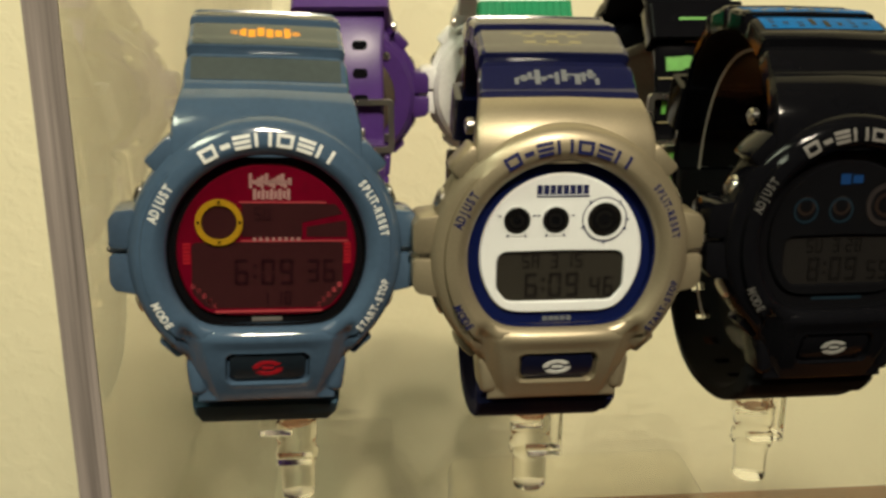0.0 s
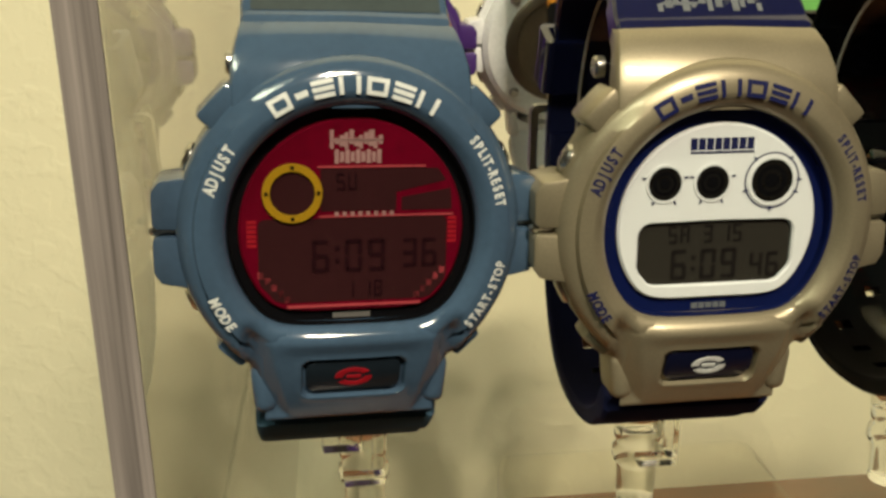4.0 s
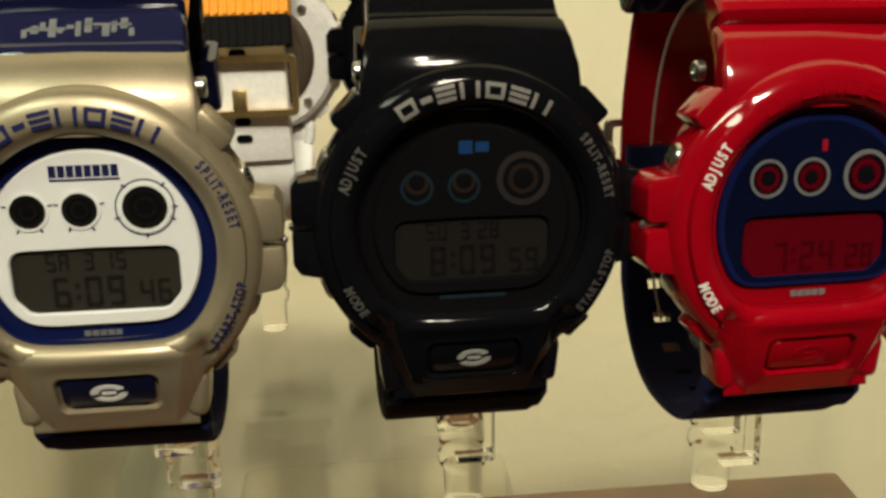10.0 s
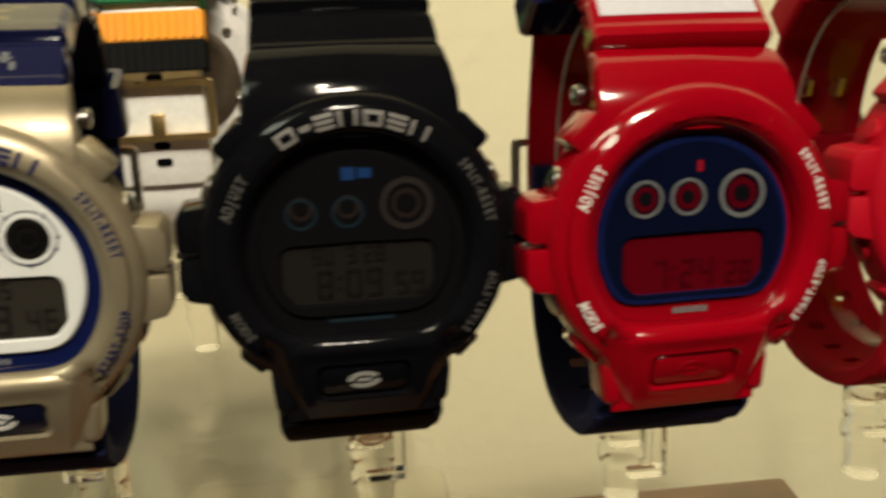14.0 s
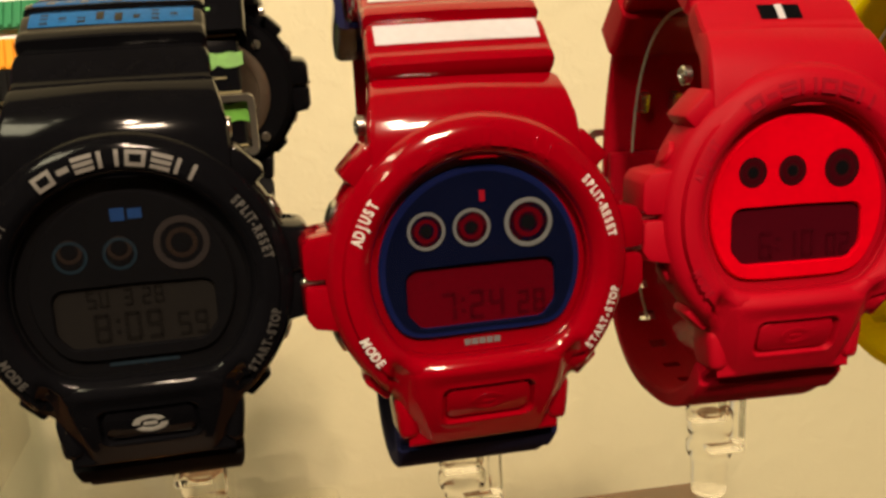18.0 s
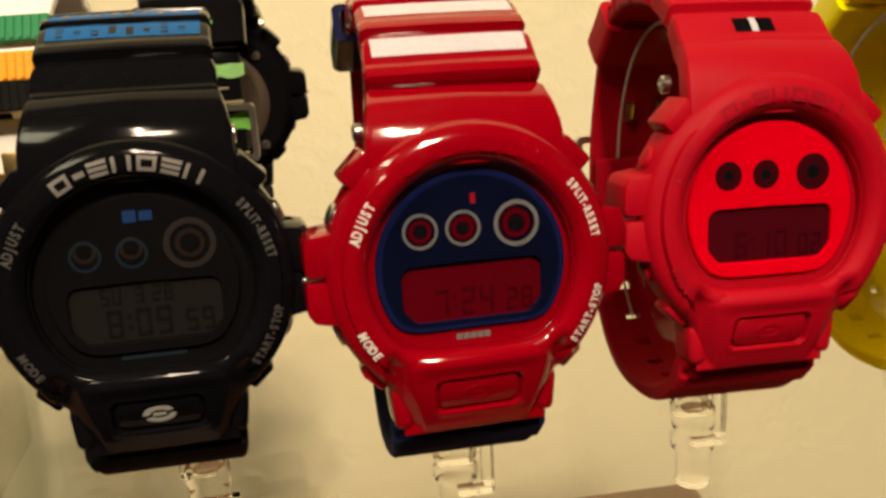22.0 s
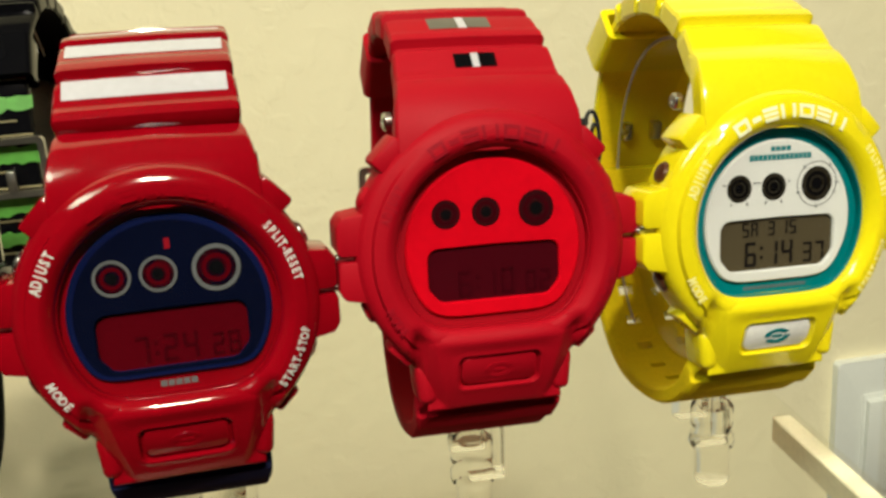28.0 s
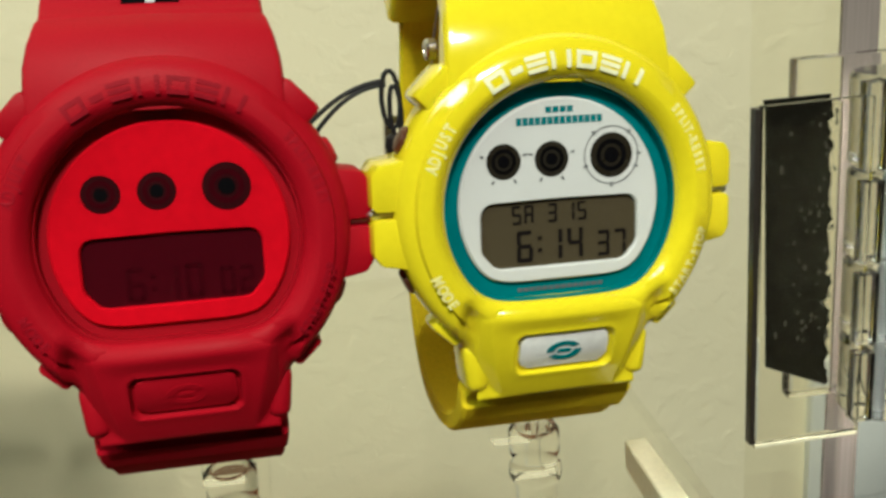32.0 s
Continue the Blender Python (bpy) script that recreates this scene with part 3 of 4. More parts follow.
SEG = {"0": "abcdef", "1": "bc", "2": "abged", "3": "abgcd", "4": "fgbc", "5": "afgcd", "6": "afgedc", "7": "abc", "8": "abcdefg", "9": "abcdfg",
       "S": "afgcd", "A": "abcefg", "U": "bcdef", "-": "g"}


def digits_mesh(text, x, z, h, depth):
    """Seven-segment figures, bar by bar; x, z: lower left corner."""
    bm = bmesh.new()
    w, t = h * 0.52, h * 0.13
    for ch in text:
        if ch == ":":
            for zz in (0.28, 0.66):
                box(x, x + t, depth, depth + 0.1, z + h * zz, z + h * zz + t, bm=bm)
            x += t * 2.2
            continue
        if ch == " ":
            x += w * 0.6
            continue
        bars = {"a": (0.1, 0.9, 1, 1), "g": (0.1, 0.9, 0.5, 0.5), "d": (0.1, 0.9, 0, 0), "f": (0, 0, 0.54, 0.96), "b": (1, 1, 0.54, 0.96), "e": (0, 0, 0.04, 0.46), "c": (1, 1, 0.04, 0.46)}
        for k in SEG[ch]:
            a, b, c, d = bars[k]
            if a == b:
                box(x + a * (w - t), x + a * (w - t) + t, depth, depth + 0.1, z + c * h, z + d * h, bm=bm)
            else:
                box(x + a * w, x + b * w, depth, depth + 0.1, z + c * (h - t), z + c * (h - t) + t, bm=bm)
        x += w * 1.32
    return bm


def mark_blocks(depth):
    """The name on the bezel's top as a row of plain marks: frames, bars and uprights."""
    bm = bmesh.new()
    r, h = 18.9, 2.2
    kinds = ["frame", "dash", "bars", "pair", "frame", "bars", "pair"]
    for k, deg in zip(kinds, (119.5, 110.8, 102.5, 92.5, 82.0, 71.8, 61.8)):
        a = radians(deg)

        def bar(x0, x1, z0, z1):
            n = max(1, int((z1 - z0) / 0.45))
            for q in range(n):
                own = box(x0, x1, -0.06, 0.3, z0 + (z1 - z0) * q / n, z0 + (z1 - z0) * (q + 1) / n)
                for v in own.verts:
                    rr, an = r + v.co.z, a - v.co.x / r
                    px, pz = rr * math.cos(an), rr * math.sin(an)
                    v.co = (px, depth(px, pz) + v.co.y - 0.04, pz)
                merge(bm, own)
        w, t = 1.35, 0.55
        if k == "dash":
            bar(-0.8, 0.8, -0.38, 0.38)
        elif k == "frame":
            bar(-w, w, -h / 2, -h / 2 + t), bar(-w, w, h / 2 - t, h / 2)
            bar(-w, -w + t, -h / 2 + t, h / 2 - t), bar(w - t, w, -h / 2 + t, h / 2 - t)
        elif k == "bars":
            for zz in (-h / 2, -t / 2, h / 2 - t):
                bar(-w, w, zz, zz + t)
        else:
            bar(-w, -w + t, -h / 2, h / 2), bar(w - t, w, -h / 2, h / 2)
    return bm


def emblem_mesh(depth, size=1.0):
    """The chin's emblem: a plain oval split into two arcs, with a bar between them."""
    bm = bmesh.new()
    n, z0 = 14, -20.2
    for start in (32, 212):
        rows = []
        for i in range(n + 1):
            a = radians(start + 152 * i / n)
            rows.append([(2.45 * size * k * math.cos(a), z0 + 1.5 * size * k * math.sin(a)) for k in (0.58, 1.0)])
        vs = [[bm.verts.new((x, depth - 0.12, z)) for x, z in row] for row in rows]
        vb = [[bm.verts.new((x, depth + 0.3, z)) for x, z in row] for row in rows]
        for i in range(n):
            bm.faces.new((vs[i][0], vs[i][1], vs[i + 1][1], vs[i + 1][0]))
            for k in (0, 1):
                bm.faces.new((vs[i][k], vb[i][k], vb[i + 1][k], vs[i + 1][k]))
    box(-0.95 * size, 0.95 * size, depth - 0.12, depth + 0.3, z0 - 0.26, z0 + 0.26, bm=bm)
    return bm


def polar_box(deg, r0, r1, half, y0, y1, bevel=0.6):
    """A block on the rim: radial span, half its breadth, depth span."""
    m = Matrix.Rotation(-radians(deg), 4, "Y")
    return box(r0, r1, y0, y1, -half, half, bevel, 2, m)


SHARED = {}


def shared(key, make, name, material, parent, label="", smooth=35.0):
    """A part whose mesh is built once; each colour keeps its own mesh copy."""
    if (key, material.name) not in SHARED:
        ob = part(name, make(), material, parent, label, smooth)
        SHARED[key, material.name] = ob.data
        return ob
    ob = new(name, SHARED[key, material.name])
    ob.parent = parent
    if label:
        tagged(ob, label)
    return ob


DIAL_Y = 3.7


def watch(m, label, group, bezel, strap_top, strap_low, letters, marks, plate_mat, emblem, face, keeper=None, words=True, lower_label="", ridge=1.25, shoulder=None, prints=(), keeper_deg=38, buckle_mat=None, prongs=(-4.6, 4.6), rise=0.0, extra=False, gasket=None, twist=0.0, button=None, keeper_shift=0.0, tip_deg=10):
    """A digital watch closed round its clear holder."""
    buckle_mat = buckle_mat or STEEL
    w = new("wristwatch")
    w.matrix_world = m
    tagged(w, label, "watch", group)
    bz = shared("bezel", bezel_mesh, "bezel", bezel, w, "", 50)
    shared("case", lambda: lathe([(17.0, 8.0), (20.6, 8.6), (20.8, 12.5), (19.4, 14.0), (16.0, 14.4)], 40, "y"), "case_body", DARK if bezel is BLACK else bezel, w, "", 40)
    shared("back", lambda: lathe([(14.8, 14.2), (14.8, 15.0), (14.2, 15.4), (12.0, 15.5), (11.8, 15.2), (0.5, 15.2)], 40, "y"), "caseback", BACKPLATE, w, "steel caseback")
    for a in (45, 135, 225, 315):
        shared(("back_screw", a), lambda: lathe([(1.25, 14.0), (1.25, 14.9), (1.0, 15.2), (0.4, 15.2)], 12, "y", (17.4 * math.cos(radians(a)), 0, 17.4 * math.sin(radians(a)))), "back_screw", STEEL, w, "small steel screw")
    # button guards, pods, ears, buttons
    for sx in (-1, 1):
        for sz in (-1, 1):
            shared(("guard", sx, sz), lambda: guard_mesh(sx, sz), "button_guard", bezel, w)
            deg = 90 - sx * 90 + sx * sz * (44 if sz > 0 else 46.5)
            shared(("pod", sx, sz), lambda: polar_box(deg, 20.6 if sz > 0 else 20.8, 24.4 if sz > 0 else 23.7, 2.9 if sz > 0 else 2.3, 2.2 if sz > 0 else 3.8, 9.2, 0.7), "bezel_lug", bezel, w)
            bdeg = 90 - sx * 90 + sx * sz * 24.5
            shared(("button", sx, sz), lambda: turned(lathe([(1.3, 19.0), (1.9, 19.2), (1.9, 22.6), (1.5, 23.0), (0.4, 23.1)], 16, "x", (0, 6.2, 0)), Matrix.Rotation(-radians(bdeg), 4, "Y")), "button", button or STEEL, w, "round push button")
        shared(("light_pin", sx), lambda: lathe([(0.3, sx * 20.0), (0.62, sx * 20.2), (0.62, sx * 25.2), (0.3, sx * 25.6)], 12, "x", (0, 5.2, 0)), "side_pin", STEEL, w, "small steel pin")
        shared(("ear", sx), lambda: ear_mesh(sx), "strap_end_cover", bezel, w)
        shared(("screw", sx), lambda: lathe([(1.5, 0), (1.5, 1.0), (1.2, 1.3), (0.6, 1.3), (0.5, 0.9)] if sx > 0 else [(1.5, 0), (1.5, -1.0), (1.2, -1.3), (0.6, -1.3), (0.5, -0.9)], 14, "x", (sx * 14.2, 12.0, 20.5)), "strap_screw", STEEL, w)
    # straps
    sh = shared("strap_end", strap_end_mesh, "strap_shoulder", shoulder or bezel, w, "", 28)
    stretch = (8.1 + (0.5 if extra else rise)) / 8.1
    sh.matrix_local = Matrix.Translation((0, 0, 15.5 * MM * (1 - stretch))) @ Matrix.Diagonal((1, 1, stretch, 1))
    if extra:
        part("strap_ridge", sweep([(9.6, 21.2), (10.3, 22.2), (11.2, 23.5), (12.4, 25.2), (13.6, 26.6), (14.4, 27.4)], [26.6, 26.8, 26.8, 26.6, 26.4, 26.2], [2.6, 4.0, 4.2, 3.7, 3.0, 2.4]), strap_top, w, "", 28)
    swing = Matrix.Translation((0, 10 * MM, 0)) @ Matrix.Rotation(radians(twist), 4, "Z") @ Matrix.Translation((0, -10 * MM, 0))
    up = swing @ Matrix.Translation((0, 0, rise * MM))
    shared(("upper", ridge), lambda: upper_strap_mesh(ridge), "upper_strap", strap_top, w, "", 28).matrix_local = up
    shared("lower", lower_strap_mesh, "lower_strap", strap_low, w, lower_label, 28).matrix_local = swing
    if keeper_deg is not None:
        shared(("keeper", keeper_deg), lambda: turned(hollow(25.0, 8.0, 10.0, 1.4, (0, 1.4)), around(keeper_deg, 0.5, Matrix())), "strap_keeper", keeper or strap_low, w).matrix_local = up @ Matrix.Translation((keeper_shift * MM, 0, 0))
    bk = shared("buckle", lambda: turned(hollow(26.0, 13.5, 2.0, 1.4), around(8, 0.0, Matrix.Translation((0, 4.0, 0)) @ Matrix.Rotation(radians(90), 4, "X"))), "buckle", buckle_mat, w, "metal buckle frame")
    bk.matrix_local = swing
    for sx in prongs:
        pw = 1.0 if len(prongs) > 1 else 1.6
        bm = turned(box(sx - pw, sx + pw, 3.4, 5.0, -6.4, -0.6, 0.35), around(8, 0.0, Matrix()))
        part("buckle_prong", bm, buckle_mat, bk)
    for sx in (-3.4, 3.4):
        shared(("prong_tip", sx, tip_deg), lambda: turned(box(sx - 1.0, sx + 1.0, -0.5 if tip_deg < 20 else -1.5, 0.6, -2.2, 1.6, 0.3), around(tip_deg, 0.0, Matrix())), "prong_tip", STEEL, bk)
        shared(("inner_hole", sx), lambda: turned(plate(rounded(sx - 1.6, sx + 1.6, -0.9, 0.9, 0.7), -0.08, 0.3), around(-6, 0.0, Matrix())), "strap_hole", DARK, w, "", 0).matrix_local = swing
    # lettering
    shared("name_marks", lambda: mark_blocks(front), "bezel_inscription", marks, bz, "", 0)
    if words:
        for word, r, deg, size, inward, long in (("ADJUST", 19.0, 153.3, 2.1, False, 6.7), ("MODE", 19.6, 210.4, 1.9, True, 5.2), ("SPLIT-RESET", 19.3, 24.8, 1.85, False, 10.2), ("START-STOP", 19.8, -26.8, 1.85, True, 10.2)):
            shared(("word", word), lambda: arc_word(word, r, deg, size, inward, front, long), "lettering", letters, bz, "", 0)
    # chin plate and emblem
    yc = front(0, -20)
    shared("chin", chin_mesh, "chin", bezel, w, "", 40)
    lean = Matrix.Translation((0, yc, -20.1)) @ Matrix.Rotation(radians(21), 4, "X") @ Matrix.Translation((0, -yc, 20.1))
    shared("chin_plate", lambda: turned(plate(rounded(-6.3, 6.3, -22.6, -17.6, 1.2), yc + 0.5, yc + 1.5, 0.3), lean), "chin_plate", plate_mat, w)
    shared("emblem", lambda: turned(emblem_mesh(yc + 0.5, 1.02), lean), "emblem", emblem, w, "", 0)
    for q0, q1, x0, x1, pm in prints:
        part("strap_print", strap_print(q0, q1, x0, x1), pm, w).matrix_local = up
    face(w)
    shared("gasket", lambda: pierced_plate(16.2, 12.75, flat_round(15.85, 12.5), 2.2, 3.6), "gasket", gasket or DARK, w, "thin gasket round the dial")
    # glass
    g = shared("glass", lambda: plate(flat_round(15.9, 12.4), 1.3, 2.0), "watch_glass", GLASS, w, "clear flat glass")
    return w


def guard_mesh(sx, sz):
    bm = bmesh.new()
    pts = [(19.5, 0.45), (24.6, 0.45), (25.2, 1.0), (25.2, 5.2), (24.2, 6.6), (20.4, 7.2)]
    lo = [bm.verts.new((x * sx, 2.6 + max(0, (x - 22)) * 0.25, z * sz)) for x, z in pts]
    hi = [bm.verts.new((x * sx, 11.5, z * sz)) for x, z in pts]
    n = len(pts)
    bm.faces.new(lo), bm.faces.new(hi)
    for i in range(n):
        bm.faces.new((lo[i], lo[(i + 1) % n], hi[(i + 1) % n], hi[i]))
    bmesh.ops.bevel(bm, geom=bm.edges[:], offset=0.35, segments=2, profile=0.5, affect="EDGES")
    return bm


def ear_mesh(sx):
    """A flat lobe beside the chin that holds the strap's lower end."""
    bm = box(-1.6, 1.6, 3.6, 10.4, -4.2, 2.8, 1.3, 3)
    for v in bm.verts:
        v.co.x *= 1.0 - 0.035 * (v.co.z + 4.0)
    m = Matrix.Translation((sx * 12.0, 0.5, -21.4)) @ Matrix.Rotation(radians(sx * 9), 4, "Y")
    return turned(bm, m)


def window(x0, x1, z0, z1, top=1.9, cut=2.8, n=5):
    """A display's outline: rounded upper and slanted lower corners."""
    out = []
    for cx, cz, a0 in ((x1 - top, z1 - top, 0), (x0 + top, z1 - top, 90)):
        out += [(cx + top * math.cos(radians(a0 + 90 * i / n)), cz + top * math.sin(radians(a0 + 90 * i / n))) for i in range(n + 1)]
    out += [(x0, z0 + cut), (x0 + 0.25, z0 + cut * 0.72), (x0 + cut * 0.62, z0 + 0.3), (x0 + cut * 0.95, z0)]
    return out + [(x1 - cut * 0.95, z0), (x1 - cut * 0.62, z0 + 0.3), (x1 - 0.25, z0 + cut * 0.72), (x1, z0 + cut)]


def pierced_plate(r, low, hole, y0, y1):
    """A flat-bottomed round plate with an opening, its edges eased."""
    cx, cz = sum(p[0] for p in hole) / len(hole), sum(p[1] for p in hole) / len(hole)
    fine = []
    for p, q in zip(hole, hole[1:] + hole[:1]):
        m = max(1, int(math.hypot(q[0] - p[0], q[1] - p[1]) / 0.45))
        fine += [(p[0] + (q[0] - p[0]) * i / m, p[1] + (q[1] - p[1]) * i / m) for i in range(m)]
    bm = bmesh.new()
    rows = []
    for x, z in fine:
        d = math.hypot(x - cx, z - cz)
        ux, uz = (x - cx) / d, (z - cz) / d
        lo, hi = 0.0, 40.0
        for _ in range(30):
            mid = (lo + hi) / 2
            px, pz = cx + ux * mid, cz + uz * mid
            rr = math.hypot(px, pz) or 1e-6
            lo, hi = (mid, hi) if rr < opening(px / rr, pz / rr, r, low) else (lo, mid)
        ring = [(d, y1), (d, y0 + 0.25), (d + 0.25, y0), (lo - 0.3, y0), (lo, y0 + 0.3), (lo, y1)]
        rows.append([bm.verts.new((cx + ux * q, y, cz + uz * q)) for q, y in ring])
    for a, b in zip(rows, rows[1:] + rows[:1]):
        for j in range(5):
            bm.faces.new((a[j], a[j + 1], b[j + 1], b[j]))
    return bm


LCD = (-11.0, 11.0, -8.3, 0.6)


def dial_base(w, base, inner, r=14.0, low=10.3):
    shared("dial", lambda: plate(flat_round(16.4, 13.2), DIAL_Y, DIAL_Y + 1.0), "dial", base, w)
    if inner:
        shared(("face_plate", r, low), lambda: pierced_plate(r, low, window(*LCD), DIAL_Y - 0.8, DIAL_Y + 0.1), "face_plate", inner, w)


def display(w, material, text, date, seg=SEGMENT, right=""):
    y = DIAL_Y - 0.1
    sc = part("display", plate(window(LCD[0] - 0.1, LCD[1] + 0.1, LCD[2] - 0.1, LCD[3] + 0.1), y, y + 0.3), material, w, "liquid crystal display")
    part("display_figures", digits_mesh(text, -6.0, -7.7, 4.3, y - 0.11), seg, sc, "", 0)
    if right:
        part("display_figures", digits_mesh(right, 5.4, -7.7, 3.5, y - 0.11), seg, sc, "", 0)
    if date:
        part("display_figures", digits_mesh(date, -6.6, -2.5, 2.5, y - 0.11), seg, sc, "", 0)


def eyes(w, hole, rim, big_rim, r_small=2.35, r_big=3.0, rim_w=0.55, pupil=None):
    y = DIAL_Y - 0.84
    for cx, r, rm in ((-7.8, r_small, rim), (-1.2, r_small, rim), (7.2, r_big, big_rim)):
        ey = part("dial_eye", plate(disc(cx, 6.0, r), y, y + 0.4), hole, w)
        if rm:
            part("eye_rim", ring_plate(cx, 6.0, r - 0.05, r + rim_w * (1.5 if cx > 5 else 1), y - 0.15, y + 0.3), rm, ey)
        part("eye_ring", ring_plate(cx, 6.0, r * 0.5, r * 0.72, y - 0.03, y + 0.2, 24), pupil or EYE_RING, ey)
        part("eye_pointer", plate(disc(cx, 6.0, r * 0.36, 12), y - 0.05, y + 0.3), DARK, ey)


def eye_ticks(w, material):
    """Small scale marks round the dial's eyes."""
    y = DIAL_Y - 0.86
    for cx, r0, r1, degs in ((-7.8, 2.75, 3.3, (15, 165, 240, 300)), (-1.2, 2.75, 3.3, (15, 165, 240, 300)), (7.2, 3.55, 4.25, (0, 50, 130, 200, 270, 335))):
        for d in degs:
            a = radians(d)
            bm = turned(box(r0, r1, y - 0.03, y + 0.3, -0.13, 0.13), Matrix.Translation((cx, 0, 6.0)) @ Matrix.Rotation(-a, 4, "Y"))
            part("scale_mark", bm, material, w, "", 0)


def print_bars(w, spans, material, y=None):
    """Small print that cannot be read, as plain bars (x0, x1, z0, z1)."""
    y = DIAL_Y - 0.86 if y is None else y
    for x0, x1, z0, z1 in spans:
        part("print_bar", box(x0, x1, y, y + 0.25, z0, z1), material, w, "", 0)


def ticks(n, x0, x1, z0, z1, gap=0.3):
    step = (x1 - x0) / n
    return [(x0 + i * step, x0 + (i + 1) * step - gap, z0, z1) for i in range(n)]


# ---- room ----
def slab(name, x0, x1, y0, y1, z0, z1, material, label="", kind="structure", bevel=0.0):
    ob = finish(box(x0, x1, y0, y1, z0, z1, bevel), name, material, None, label, 0 if not bevel else 35, 1)
    return tagged(ob, kind=kind)


WALL_Y = 0.53
slab("wall_back", -1.9, 2.2, WALL_Y, WALL_Y + 0.12, -0.85, 1.75, WALL, "cream hand-textured plaster wall")
slab("wall_left", -2.0, -1.9, -2.3, WALL_Y + 0.12, -0.85, 1.75, ROOM, "unseen wall, coloured dark to dim reflections")
slab("wall_right", 2.2, 2.3, -2.3, WALL_Y + 0.12, -0.85, 1.75, ROOM, "unseen wall, coloured dark to dim reflections")
slab("wall_front", -1.9, 2.2, -2.4, -2.3, -0.85, 1.75, ROOM, "unseen wall, coloured dark to dim reflections")
slab("floor", -2.0, 2.3, -2.4, WALL_Y + 0.12, -0.95, -0.85, FLOOR_MAT, "unseen floor, coloured dark to cut bounced light")
slab("ceiling", -2.0, 2.3, -2.4, WALL_Y + 0.12, 1.75, 1.85, CEILING, "unseen ceiling, coloured dark to dim reflections")

# wooden table under the stand
TABLE_Z = -0.032
table = tagged(new("table"), "brown wooden table with a plain top, against the wall", "table")
table.location = (0, 0, -0.85)
finish(box(-0.35, 0.257, 0.120, 0.383, TABLE_Z + 0.85 - 0.025, TABLE_Z + 0.85, 0.002), "tabletop", WOOD, table, "", 35, 1)
for lx in (-0.31, 0.215):
    for ly in (0.15, 0.34):
        finish(box(lx - 0.02, lx + 0.02, ly - 0.02, ly + 0.02, 0, TABLE_Z + 0.825, 0.002), "leg", WOOD, table, "", 35, 1)

# light switch on the wall
switch = tagged(new("light_switch"), "white rocker light switch on the plaster wall", "light switch")
SWX, SWZ = 0.494, -0.115
switch.location = (SWX, WALL_Y, SWZ)
part("cover_plate", plate(rounded(-35, 35, -57, 57, 3), -6, 0, 1.5), SWITCH, switch)
part("rocker_frame", plate(rounded(-18, 18, -35, 35, 1.5), -7, -5, 0.4), SWITCH, switch)
part("rocker", turned(box(-16, 16, -9.5, -5, -32, 32, 0.8), Matrix.Rotation(radians(2.5), 4, "X")), SWITCH, switch)

# ceiling lamps
for at, watts, wide, deep, tint in LAMPS:
    lamp = tagged(new("ceiling_lamp"), "lit pendant lamp with a flat white shade", "lamp", "pendant lamps")
    lamp.location = (at[0], at[1], 1.75)
    finish(box(-0.04, 0.04, -0.04, 0.04, -0.02, 0.0, 0.004), "canopy", WHITE, lamp, "", 20, 1)
    finish(box(-0.006, 0.006, -0.006, 0.006, -0.35, -0.02, 0.002), "rod", STEEL, lamp, "", 20, 1)
    finish(box(-wide / 2 - 0.02, wide / 2 + 0.02, -deep / 2 - 0.02, deep / 2 + 0.02, -0.365, -0.35, 0.003), "shade", WHITE, lamp, "", 20, 1)

# ---- clear display stand ----
stand = tagged(new("display_stand"), "clear acrylic display stand with side panels and shelf", "display stand")
stand.location = (0.11, 0.25, TABLE_Z)
SX, SY = 0.11, 0.25


def stand_part(name, x0, x1, y0, y1, z0, z1, material=SHEET, bevel=0.0005, label=""):
    ob = finish(box(x0 - SX, x1 - SX, y0 - SY, y1 - SY, z0 - TABLE_Z, z1 - TABLE_Z, bevel), name, material, stand, label, 0, 1)
    return ob


stand_part("side_panel", -0.0479, -0.0429, 0.1505, 0.500, TABLE_Z, 0.30, PANEL)
stand_part("side_panel", 0.2693, 0.2743, 0.166, 0.192, TABLE_Z, 0.30)
stand_part("shelf", -0.0427, 0.2650, 0.150, 0.335, 0.0805, 0.0850, SHEET)
stand_part("riser", 0.026, 0.108, 0.272, 0.312, TABLE_Z, 0.030, SHEET, 0.004, "low clear acrylic riser with rounded edges")
for x0, x1, y0 in ((-0.0479, -0.0429, 0.1496), (0.2693, 0.2743, 0.1652)):
    stand_part("cut_edge", x0, x1, y0, y0 + 0.0006, TABLE_Z, 0.30, SAWN, 0, "dull sawn acrylic edge")
stand_part("end_strip", 0.2528, 0.2572, 0.150, 0.2076, 0.0852, 0.0912, FROST, 0.0004, "cream frosted acrylic strip")


# knobs and clear holders
RIM_GREY = mat("dull_strip_edge", (0.42, 0.37, 0.32), 0.4, vary=0.3)
def knob(x, y, z):
    k = tagged(new("holder_knob"), "clear turned acrylic knob on the stand's shelf", "knob", "clear knobs under the watches")
    k.location = (x, y, 0.0851)
    h = (z - 0.0851) / MM
    ob = shared("knob", lambda: lathe([(2.6, 0), (3.4, 0.05), (3.5, 0.6), (3.6, 7.5), (4.3, 8.3), (4.6, 9.4), (4.5, 10.6), (3.9, 11.4), (3.8, 12.2), (4.3, 13.2), (4.4, 17.2), (4.0, 17.8), (3.2, 17.9), (2.9, 17.0), (1.0, 16.6)], 28), "knob_body", HOLDER, k)
    ob.visible_shadow = False
    return k


